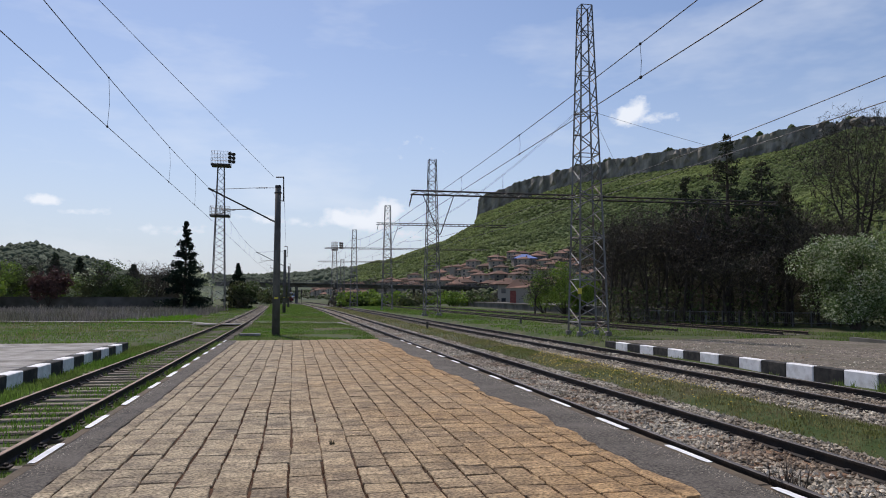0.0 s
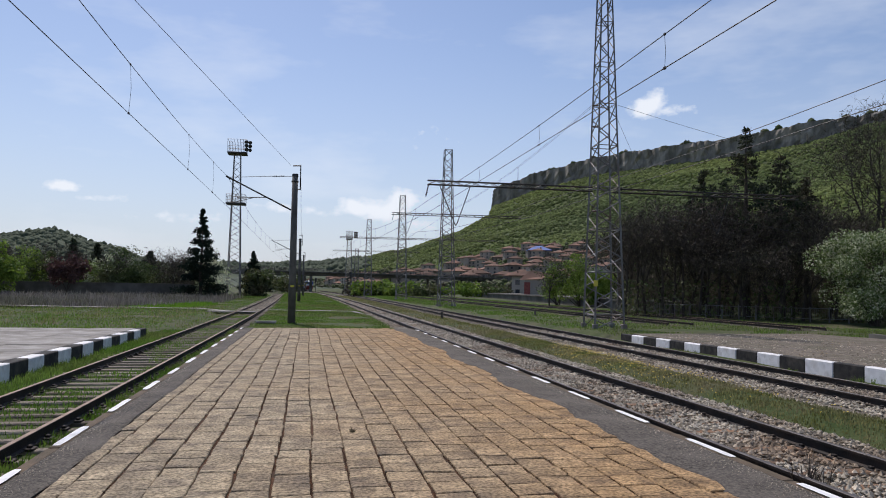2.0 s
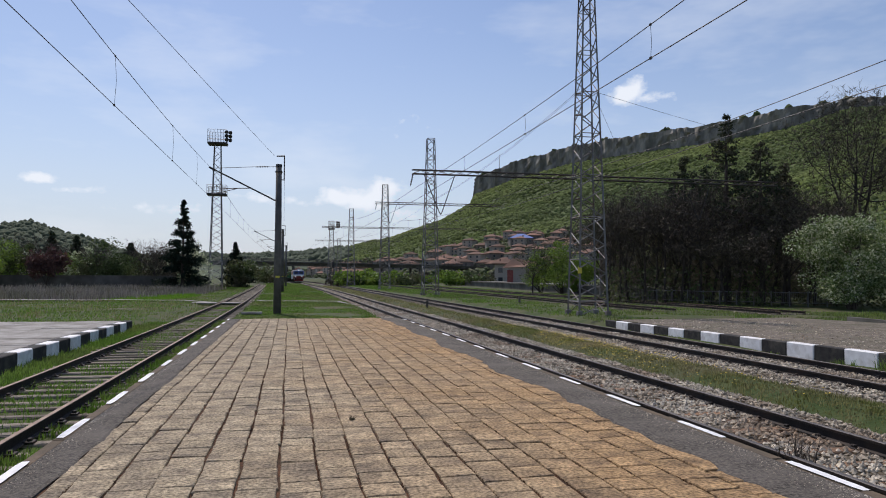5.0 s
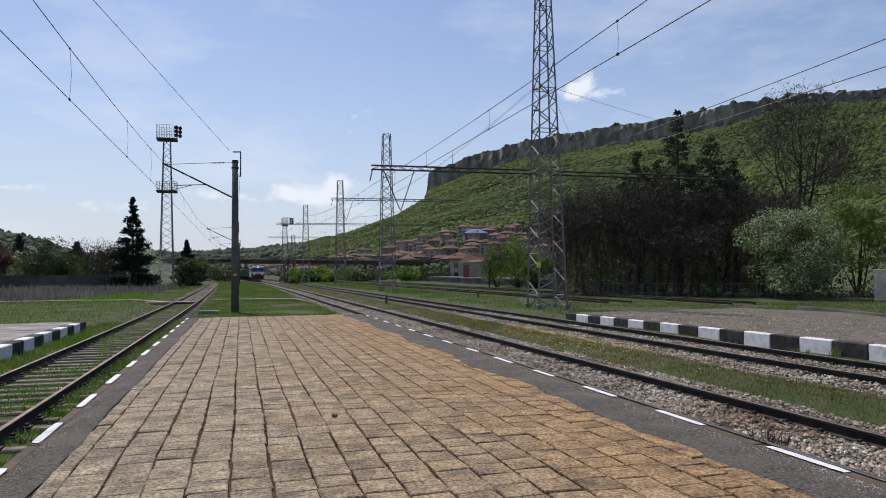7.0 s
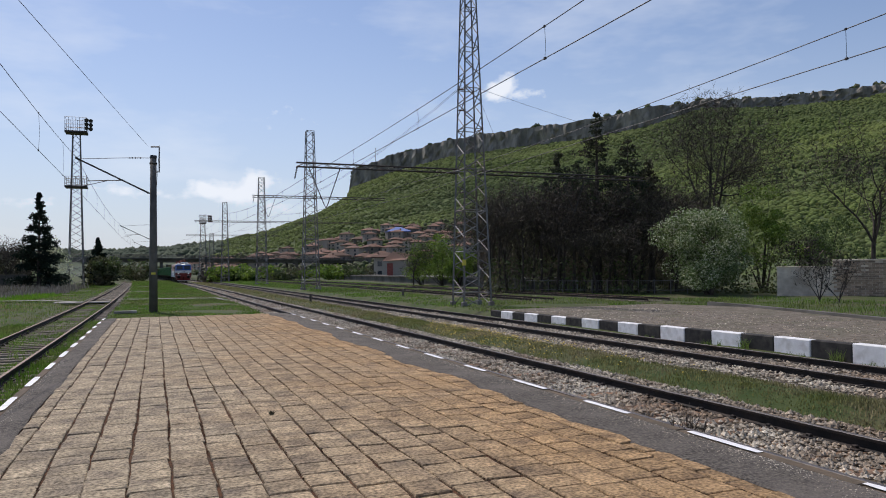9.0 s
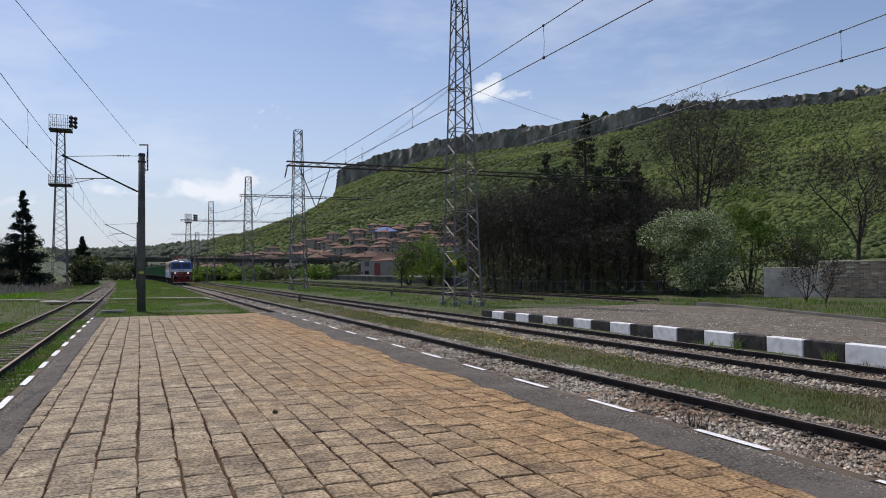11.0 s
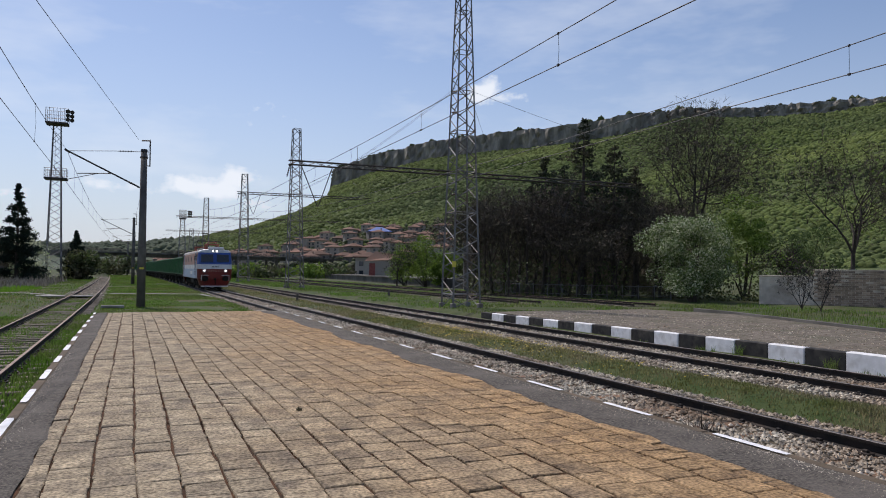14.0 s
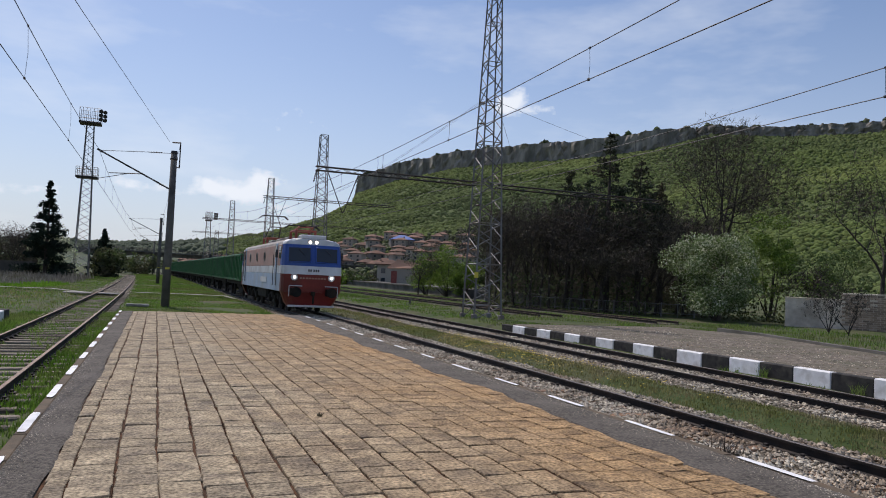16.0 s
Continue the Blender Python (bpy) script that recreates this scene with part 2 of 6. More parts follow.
M_CYPRESS = mat("cypress_needles", (0.010, 0.020, 0.014), (0.02, 0.035, 0.02), 0.6, 0.85, None, 1, 0, 0, 1, world_space=True, island=0.35, trans=0.1)
M_LEAF = mat("young_leaves", (0.12, 0.20, 0.028), (0.19, 0.27, 0.045), 0.6, 0.75, None, 1, 0, 0, 1, world_space=True, island=0.4, trans=0.35)
M_LEAFB = mat("soft_green_leaves", (0.10, 0.155, 0.045), (0.16, 0.22, 0.075), 0.6, 0.8, None, 1, 0, 0, 1, world_space=True, island=0.4, trans=0.3)
M_LEAFD = mat("hedge_leaves", (0.05, 0.078, 0.024), (0.09, 0.13, 0.038), 0.4, 0.8, (0.11, 0.095, 0.055), 0.15, 0.5, 0, 1, world_space=True, island=0.45, trans=0.3)
M_BLOSSOM = mat("blossom", (0.44, 0.48, 0.31), (0.62, 0.64, 0.50), 0.8, 0.8, (0.20, 0.28, 0.085), 0.5, 0.45, 0, 1, world_space=True, island=0.4, trans=0.42)
M_PLUM = mat("plum_leaves", (0.075, 0.035, 0.035), (0.12, 0.06, 0.05), 0.8, 0.8, None, 1, 0, 0, 1, world_space=True, island=0.4, trans=0.25)
M_TWIG = mat("twig_haze", (0.095, 0.077, 0.06), (0.175, 0.14, 0.108), 0.5, 0.95, (0.08, 0.085, 0.04), 0.2, 0.4, 0, 1, world_space=True, island=0.45)
M_BARK = mat("bark", (0.04, 0.033, 0.028), (0.085, 0.07, 0.058), 4.0, 0.95, None, 1, 0, 0.8, 20, world_space=True, stretch=(2, 2, 0.4))
M_GALV = mat("galvanised_steel", (0.17, 0.175, 0.18), (0.25, 0.255, 0.26), 2.0, 0.65, (0.15, 0.10, 0.075), 1.0, 0.35, 0.1, 40, 0.5, world_space=True)
M_POLE = mat("weathered_concrete_pole", (0.115, 0.11, 0.10), (0.17, 0.16, 0.15), 3.0, 0.9, (0.08, 0.075, 0.07), 0.8, 0.5, 0.4, 30, world_space=True)
M_DARKSTEEL = mat("dark_steel", (0.035, 0.036, 0.038), (0.06, 0.06, 0.062), 3.0, 0.6, (0.075, 0.05, 0.035), 1.5, 0.4, 0.1, 40, 0.4)
M_WIRE = mat("copper_wire", (0.04, 0.038, 0.04), (0.06, 0.055, 0.055), 3.0, 0.6, None, 1, 0, 0, 1, 0.5)
M_INSUL = mat("porcelain", (0.09, 0.06, 0.045), (0.12, 0.08, 0.06), 3.0, 0.25, None, 1, 0, 0, 1)
M_BRICKWALL = mat("old_brick", (0.40, 0.28, 0.195), (0.56, 0.42, 0.31), 2.0, 0.95, (0.16, 0.12, 0.095), 0.6, 0.5, 0.6, 30, per=0.2, world_space=True)
M_MORTAR = mat("mortar", (0.66, 0.55, 0.43), (0.78, 0.68, 0.56), 3.0, 0.95, (0.30, 0.24, 0.19), 0.8, 0.4, 0.5, 30, world_space=True)
M_OLDWALL = mat("stained_wall", (0.10, 0.095, 0.085), (0.17, 0.16, 0.145), 0.8, 0.95, (0.07, 0.065, 0.055), 0.3, 0.5, 0.5, 10, world_space=True)
M_PLASTER = mat("house_plaster", (0.30, 0.265, 0.225), (0.40, 0.355, 0.30), 0.3, 0.9, (0.34, 0.30, 0.25), 0.1, 0.4, 0.2, 5, world_space=True, per=0.3)
M_PLASTERD = mat("house_plaster_grey", (0.19, 0.17, 0.155), (0.27, 0.245, 0.22), 0.3, 0.9, (0.22, 0.18, 0.15), 0.1, 0.4, 0.2, 5, world_space=True, per=0.3)
M_TILE = mat("clay_roof", (0.15, 0.085, 0.06), (0.235, 0.13, 0.09), 0.5, 0.9, (0.10, 0.07, 0.055), 0.15, 0.5, 0.5, 6, world_space=True, per=0.4)
M_BLUEROOF = mat("blue_roof", (0.06, 0.12, 0.36), (0.09, 0.17, 0.45), 0.5, 0.6, None, 1, 0, 0.2, 6, world_space=True)
M_WINDOW = dark_glass("window_glass", (0.035, 0.04, 0.05))
M_REDDOOR = mat("red_door", (0.22, 0.05, 0.04), (0.30, 0.08, 0.06), 3, 0.7)
M_GREENWAG = mat("green_wagon_paint", (0.012, 0.125, 0.03), (0.024, 0.19, 0.05), 1.2, 0.55, (0.016, 0.045, 0.02), 0.6, 0.55, 0.15, 20)
M_WAGINNER = mat("wagon_dark", (0.02, 0.022, 0.02), (0.04, 0.04, 0.036), 2.0, 0.85)
M_LRED = mat("loco_red", (0.17, 0.014, 0.012), (0.23, 0.022, 0.017), 2.0, 0.42, (0.11, 0.022, 0.018), 1.0, 0.4, 0.08, 20)
M_LBLUE = mat("loco_blue", (0.022, 0.075, 0.32), (0.03, 0.095, 0.38), 2.0, 0.4, (0.03, 0.07, 0.24), 1.0, 0.3, 0.08, 20)
M_LWHITE = mat("loco_white", (0.62, 0.63, 0.63), (0.70, 0.71, 0.71), 2.0, 0.45, (0.45, 0.43, 0.41), 1.2, 0.3, 0.08, 20)
M_LPINK = mat("loco_faded_red", (0.40, 0.22, 0.17), (0.48, 0.28, 0.22), 1.5, 0.6, (0.36, 0.25, 0.2), 0.8, 0.4, 0.08, 20)
M_LSKY = mat("loco_pale_blue", (0.30, 0.40, 0.52), (0.38, 0.47, 0.58), 1.5, 0.55, (0.33, 0.36, 0.38), 0.8, 0.4, 0.08, 20)
M_LROOF = mat("loco_roof_grey", (0.26, 0.24, 0.22), (0.34, 0.32, 0.30), 2.0, 0.7, (0.18, 0.14, 0.11), 1.0, 0.5, 0.1, 20)
M_LUNDER = mat("underframe", (0.008, 0.0075, 0.007), (0.018, 0.016, 0.014), 3.0, 0.85, (0.03, 0.022, 0.016), 1.5, 0.4, 0.2, 20)
M_LRUST = mat("pantograph_red", (0.28, 0.06, 0.04), (0.34, 0.09, 0.06), 3.0, 0.6)
M_LAMP = glow("lamp_lit", (1.0, 0.93, 0.82), 4.0)
M_YELLOW = mat("yellow_plate", (0.60, 0.50, 0.05), (0.68, 0.58, 0.08), 3, 0.6)


# ---- mesh building ----
class MB:
    def __init__(self):
        self.v, self.f, self.m = [], [], []

    def add(self, vs, fs, mi=0):
        o = len(self.v)
        self.v.extend([tuple(p) for p in vs])
        self.f.extend([tuple(i + o for i in q) for q in fs])
        self.m.extend([mi] * len(fs))

    def box(self, c, s, m=None, mi=0):
        x, y, z = s[0] / 2, s[1] / 2, s[2] / 2
        vs = [Vector((i * x, j * y, k * z)) for k in (-1, 1) for j in (-1, 1) for i in (-1, 1)]
        if m is not None:
            vs = [m @ p for p in vs]
        vs = [p + Vector(c) for p in vs]
        self.add(vs, [(0, 2, 3, 1), (4, 5, 7, 6), (0, 1, 5, 4), (2, 6, 7, 3), (0, 4, 6, 2), (1, 3, 7, 5)], mi)

    def cbox(self, c, s, b=0.02, m=None, mi=0):
        """A box with bevelled edges."""
        h = [d / 2 for d in s]
        vs, idx = [], {}
        for k in (-1, 1):
            for j in (-1, 1):
                for i in (-1, 1):
                    sg = (i, j, k)
                    for a in range(3):
                        p = [sg[d] * (h[d] - (0 if d == a else b)) for d in range(3)]
                        idx[(sg, a)] = len(vs)
                        q = Vector(p)
                        vs.append((m @ q if m is not None else q) + Vector(c))
        fs = []
        for a in range(3):
            u, w = (a + 1) % 3, (a + 2) % 3
            for sgn in (-1, 1):
                q = []
                for su, sw in ((-1, -1), (1, -1), (1, 1), (-1, 1)):
                    sg = [0, 0, 0]
                    sg[a], sg[u], sg[w] = sgn, su, sw
                    q.append(idx[(tuple(sg), a)])
                fs.append(tuple(q) if sgn > 0 else tuple(reversed(q)))
            for su in (-1, 1):
                for sw in (-1, 1):
                    q = []
                    for sa, fa in ((-1, u), (1, u), (1, w), (-1, w)):
                        sg = [0, 0, 0]
                        sg[a], sg[u], sg[w] = sa, su, sw
                        q.append(idx[(tuple(sg), fa)])
                    fs.append(tuple(q) if su * sw < 0 else tuple(reversed(q)))
        for k in (-1, 1):
            for j in (-1, 1):
                for i in (-1, 1):
                    q = [idx[((i, j, k), a)] for a in range(3)]
                    fs.append(tuple(q) if i * j * k > 0 else tuple(reversed(q)))
        self.add(vs, fs, mi)

    def tube(self, p, q, r, n=6, r2=None, caps=True, mi=0):
        p, q = Vector(p), Vector(q)
        d = q - p
        if d.length < 1e-6:
            return
        d.normalize()
        u = d.cross(Vector((0, 0, 1)) if abs(d.z) < 0.95 else Vector((1, 0, 0))).normalized()
        w = d.cross(u)
        r2 = r if r2 is None else r2
        vs = []
        for c, rr in ((p, r), (q, r2)):
            for i in range(n):
                a = 2 * math.pi * i / n
                vs.append(c + (u * math.cos(a) + w * math.sin(a)) * rr)
        fs = [(i, (i + 1) % n, n + (i + 1) % n, n + i) for i in range(n)]
        if caps:
            fs += [tuple(reversed(range(n))), tuple(range(n, 2 * n))]
        self.add(vs, fs, mi)

    def line(self, pts, r, n=4, mi=0):
        for a, b in zip(pts[:-1], pts[1:]):
            self.tube(a, b, r, n, mi=mi)

    def sweep(self, profile, pts, mi=0, caps=True):
        """A profile (across, up) swept along a path that runs near +y."""
        vs, n = [], len(profile)
        for i, p in enumerate(pts):
            a, b = Vector(pts[max(i - 1, 0)]), Vector(pts[min(i + 1, len(pts) - 1)])
            t = (b - a).normalized()
            side = Vector((t.y, -t.x, 0)).normalized()
            for u, w in profile:
                vs.append(Vector(p) + side * u + Vector((0, 0, w)))
        fs = []
        for i in range(len(pts) - 1):
            for j in range(n):
                k = (j + 1) % n
                fs.append((i * n + j, (i + 1) * n + j, (i + 1) * n + k, i * n + k))
        if caps:
            fs += [tuple(range(n)), tuple(reversed(range((len(pts) - 1) * n, len(pts) * n)))]
        self.add(vs, fs, mi)

    def prism(self, poly, axis, a, b, mi=0):
        """A polygon in the two other axes, extruded along axis (0, 1, 2) from a to b."""
        n, vs = len(poly), []
        for c in (a, b):
            for u, w in poly:
                p = [u, w]
                p.insert(axis, c)
                vs.append(p)
        fs = [(i, (i + 1) % n, n + (i + 1) % n, n + i) for i in range(n)] + [tuple(reversed(range(n))), tuple(range(n, 2 * n))]
        self.add(vs, fs, mi)

    def mesh(self, name, mats, smooth=False):
        me = bpy.data.meshes.new(name)
        me.from_pydata(self.v, [], self.f)
        for m in mats if isinstance(mats, (list, tuple)) else [mats]:
            me.materials.append(m)
        if any(self.m):
            me.polygons.foreach_set("material_index", self.m)
        if smooth:
            me.polygons.foreach_set("use_smooth", [True] * len(me.polygons))
        me.update()
        return me


def part(name, mb, mats, parent=None, label="", smooth=False, at=None):
    me = mb.mesh(name, mats, smooth) if isinstance(mb, MB) else mb
    ob = new(name, me)
    if parent is not None:
        ob.parent = parent
    if at is not None:
        ob.matrix_basis = at
    if label:
        ob["label"] = label
    return ob


def thing(name, label, category, group="", at=None, kind=""):
    ob = new(name)
    if at is not None:
        ob.matrix_basis = at
    return tagged(ob, label, category, group, kind)


def stuff(name, mb, mats, label, category, smooth=False):
    return tagged(part(name, mb, mats, smooth=smooth), label, category, "", "stuff")


rng = random.Random(7)
U = rng.uniform


# ---- lie of the land ----
def bend(y):
    d = max(0.0, y - 25)
    return -0.0012 * d - 0.00009 * d * d


def rise(y):
    return 0.0015 * max(0.0, min(y, 260) - 60)


PX0, PX1, PY0, PY1 = -2.53, 4.06, -14.0, 28.9        # platform
C_L, C_R1, C_R2 = -4.15, 5.86, 11.35                  # track centres
Z_L, Z_R = -0.25, -0.33                               # rail tops


def smooth(a, b, x):
    t = max(0.0, min(1.0, (x - a) / (b - a)))
    return t * t * (3 - 2 * t)


def ground_z(x, y):
    u = x - bend(y)
    z = -0.30
    z += -0.27 * smooth(3.6, 4.4, u) * (1 - smooth(7.6, 8.5, u))
    z += -0.08 * smooth(7.4, 8.2, u) * (1 - smooth(12.6, 13.4, u))
    z += -0.22 * smooth(8.8, 9.5, u) * (1 - smooth(12.4, 13.0, u))
    z += -0.16 * smooth(-6.6, -6.2, u) * (1 - smooth(-2.9, -2.4, u))
    z += 0.05 * noise.noise(Vector((x * 0.35, y * 0.35, 0)))
    return z + rise(y)


# ---- ground ----
def grid_mesh(xs, ys, fz):
    mb = MB()
    mb.v = [(x, y, fz(x, y)) for y in ys for x in xs]
    n = len(xs)
    mb.f = [(j * n + i, j * n + i + 1, (j + 1) * n + i + 1, (j + 1) * n + i) for j in range(len(ys) - 1) for i in range(n - 1)]
    mb.m = [0] * len(mb.f)
    return mb


xs = [-4000, -1500, -600, -300, -160, -100, -70, -50, -40, -32, -26, -22, -18, -15, -13, -11, -9.5, -8] + [-7 + 0.4 * i for i in range(62)] + [18.5, 20, 22, 24, 27, 30, 34, 40, 48, 60, 80, 110, 160, 300, 600, 1500, 4000]
ys = [-4000, -1000, -300, -100, -40, -20] + [-14 + 1.6 * i for i in range(48)] + [64, 68, 72, 78, 84, 90, 100, 110, 120, 135, 150, 170, 190, 215, 240, 260, 300, 360, 450, 600, 900, 1500, 4000]
tagged(part("ground", grid_mesh(xs, ys, ground_z), M_GROUND, smooth=True), "rough grassy ground with bare soil between the tracks", "ground", "", "structure")


def track_pts(c, y0, y1, z, step=4.0):
    n = max(2, int((y1 - y0) / step))
    return [(c + bend(y), y, z + rise(y)) for y in (y0 + (y1 - y0) * i / n for i in range(n + 1))]


# ballast beds
for nm, c, z, wd, y1 in (("ballast_bed_main", C_R1, Z_R, 2.2, 420), ("ballast_bed_second", C_R2, Z_R - 0.03, 2.0, 300), ("ballast_bed_siding", C_L, Z_L, 1.1, 200)):
    mb = MB()
    top = -0.175 if c != C_L else -0.19
    mb.sweep([(-wd - 0.1, -0.5), (-wd + 0.45, top), (wd - 0.45, top), (wd + 0.1, -0.5)], track_pts(c, -14, y1, z))
    tagged(part(nm, mb, M_GROUND if c == C_L else M_BALLAST), "stony ballast bed under the rails", "ballast", "", "structure")

RAIL = [(-0.062, -0.152), (-0.06, -0.142), (-0.012, -0.125), (-0.009, -0.042), (-0.034, -0.034), (-0.035, -0.004), (0.035, -0.004), (0.034, -0.034), (0.009, -0.042), (0.012, -0.125), (0.06, -0.142), (0.062, -0.152)]
HEAD = [(-0.034, -0.005), (-0.029, 0.0), (0.029, 0.0), (0.034, -0.005)]


def build_track(name, c, z, y0, y1, near, sleeper_mat, head_mat, label):
    tr = thing(name, label, "railway track")
    for side in (-0.7525, 0.7525):
        mb = MB()
        pts = [(p[0] + side, p[1], p[2]) for p in track_pts(c, y0, y1, z)]
        mb.sweep(RAIL, pts)
        r = part("rail", mb, M_RAIL, tr)
        mb = MB()
        mb.sweep(HEAD, pts)
        part("rail_head", mb, head_mat, r)
        mb = MB()
        y = y0 + 0.3
        while y < 60:
            mb.cbox((c + bend(y) + side, y, z + rise(y) - 0.143), (0.30, 0.16, 0.03), 0.006)
            for sx in (-0.09, 0.09):
                mb.cbox((c + bend(y) + side + sx, y, z + rise(y) - 0.12), (0.05, 0.07, 0.05), 0.008)
            y += 0.62
        part("fastening", mb, M_RAIL, r)["kind"] = "stuff"
    sl = MB()
    sl.cbox((0, 0, 0), (2.5, 0.19 if c == C_L else 0.24, 0.15), 0.02)
    me = sl.mesh("sleeper", sleeper_mat)
    far = MB()
    y = y0 + 0.3
    while y < y1:
        j = (U(-0.04, 0.04), U(-0.02, 0.02), U(-0.012, 0.008))
        pos = (c + bend(y) + j[0], y + j[1], z + rise(y) - 0.222 + j[2])
        if y < near:
            part("sleeper", me, None, tr, at=pose(*pos, 0, 0, U(-1.2, 1.2)))
        elif y < 170:
            far.box(pos, (2.5, 0.24, 0.15))
        y += 0.62
    ob = part("distant_sleeper_run", far, sleeper_mat, tr)
    ob["kind"] = "stuff"
    return tr


build_track("main_track", C_R1, Z_R, -14, 420, 80, M_SLEEPER_R, M_RAILTOP, "main line track with dark rails on rust-stained sleepers")
build_track("second_track", C_R2, Z_R - 0.03, -14, 300, 60, M_SLEEPER, M_RAILTOP, "second track with dark rails beside the kerbed platform")
build_track("siding_track", C_L, Z_L, -14, 200, 60, M_SLEEPER, M_RUSTTOP, "overgrown siding with rusty rails and weathered wooden sleepers")


def side_track(name, pts, label):
    """A plain sunken track along a straight line on the ground."""
    tr = thing(name, label, "railway track")
    (x0, y0), (x1, y1) = pts
    n = 14
    d = Vector((x1 - x0, y1 - y0, 0)).normalized()
    sd = Vector((d.y, -d.x, 0))
    for s in (-0.7525, 0.7525):
        mb = MB()
        line = []
        for i in range(n + 1):
            x, y = x0 + (x1 - x0) * i / n + sd.x * s, y0 + (y1 - y0) * i / n + sd.y * s
            line.append((x, y, -0.30 + rise(y) + 0.19))
        mb.sweep(RAIL, line)
        r = part("rail", mb, M_RAIL, tr)
        mb = MB()
        mb.sweep(HEAD, line)
        part("rail_head", mb, M_RUSTTOP, r)
    L = (Vector((x1, y1, 0)) - Vector((x0, y0, 0))).length
    sl = MB()
    sl.cbox((0, 0, 0), (2.5, 0.24, 0.15), 0.02)
    me = sl.mesh("sleeper", M_SLEEPER)
    k = 0.3
    while k < min(L, 80):
        x, y = x0 + d.x * k, y0 + d.y * k
        part("sleeper", me, None, tr, at=pose(x, y, -0.30 + rise(y) - 0.035, 0, 0, -math.degrees(math.atan2(d.x, d.y))))
        k += 0.75
    return tr


side_track("yard_track", ((20.4, 38.0), (18.6, 190.0)), "disused yard track with rusty rails sunk in grass")
side_track("yard_track", ((25.6, 34.0), (24.0, 160.0)), "disused yard track with rusty rails sunk in grass")


# ---- platform ----
def slab(name, x0, x1, y0, y1, z0, z1, m, label, cat="platform", kind="structure"):
    mb = MB()
    mb.cbox(((x0 + x1) / 2, (y0 + y1) / 2, (z0 + z1) / 2), (x1 - x0, y1 - y0, z1 - z0), 0.02)
    return tagged(part(name, mb, m), label, cat, "", kind)


PAV0, PAV1 = -2.07, 3.42
platform = slab("platform", PX0 + 0.12, PX1 - 0.12, PY0, PY1, -0.8, -0.016, M_JOINT, "soil bed of the paved platform")
slab("asphalt_strip_west", PX0 + 0.12, PAV0, PY0, PY1 - 0.1, -0.4, -0.006, M_ASPHALT, "grey asphalt strip along the platform edge", "asphalt")
slab("asphalt_strip_east", PAV1 - 0.3, PX1 - 0.12, PY0, PY1 - 0.1, -0.4, -0.006, M_ASPHALT, "grey asphalt strip along the platform edge", "asphalt")


def asphalt_lap(name, side, x_edge, x_out, wave):
    """Thin asphalt skin with a wandering inner edge."""
    mb, n = MB(), 260
    vs = []
    for i in range(n + 1):
        y = PY0 + (PY1 - 0.1 - PY0) * i / n
        w = wave * (noise.noise(Vector((y * 0.45, side * 7, 0))) + 0.55 * noise.noise(Vector((y * 1.7, side * 9, 0))) + 0.3 * noise.noise(Vector((y * 5.0, side * 3, 0))))
        vs += [(x_edge + w, y, 0.002), (x_edge + w + side * 0.03, y, 0.014), (x_out, y, 0.004)]
    for i in range(n):
        for j in range(2):
            q = (3 * i + j, 3 * i + j + 1, 3 * i + j + 4, 3 * i + j + 3)
            mb.add([vs[k] for k in (q if side > 0 else tuple(reversed(q)))], [(0, 1, 2, 3)])
    return tagged(part(name, mb, M_ASPHALT), "grey asphalt lapping unevenly over the paving edge", "asphalt", "", "structure")


asphalt_lap("asphalt_lap_east", 1, 3.27, PX1 - 0.135, 0.17)
asphalt_lap("asphalt_lap_west", -1, -2.06, PX0 + 0.125, 0.05)


def edge_row(name, x0, x1, period, phase, dash):
    """Edge stones along the platform, with white dashes painted on."""
    st = tagged(part(name, MB(), M_EDGE), "weathered platform edging stones with worn white dashes", "kerb", "", "structure")
    s = MB()
    s.cbox((0, 0, 0), (x1 - x0, 0.985, 0.5), 0.012)
    me = s.mesh("edge_stone", M_EDGE)
    y = PY0 + 0.5
    while y < PY1 - 0.4:
        part("edge_stone", me, None, st, at=pose((x0 + x1) / 2 + U(-0.006, 0.006), y, -0.25 + U(-0.006, 0.004), 0, 0, U(-0.2, 0.2)))
        y += 1.0
    y = phase
    while y > PY0 + 1:
        y -= period
    while y < PY1 - 1:
        w, l = 0.09 * U(0.9, 1.05), dash * U(0.92, 1.06)
        mb = MB()
        n = 9
        vs = []
        for i in range(n + 1):
            k = 1 if 0 < i < n else 0.72
            vs += [(-w / 2 * k * U(0.9, 1.0), l * (i / n - 0.5), 0), (w / 2 * k * U(0.88, 1.0), l * (i / n - 0.5), 0)]
        mb.add(vs, [(2 * i, 2 * i + 1, 2 * i + 3, 2 * i + 2) for i in range(n)])
        part("white_dash", mb, M_WHITE, st, at=pose(x0 + 0.055 if x0 < 0 else x1 - 0.055, y + dash / 2, 0.009))
        y += period
    return st


edge_row("edge_stones_west", PX0, PX0 + 0.12, 1.98, 8.05, 1.02)
edge_row("edge_stones_east", PX1 - 0.13, PX1, 1.845, 5.0, 0.86)

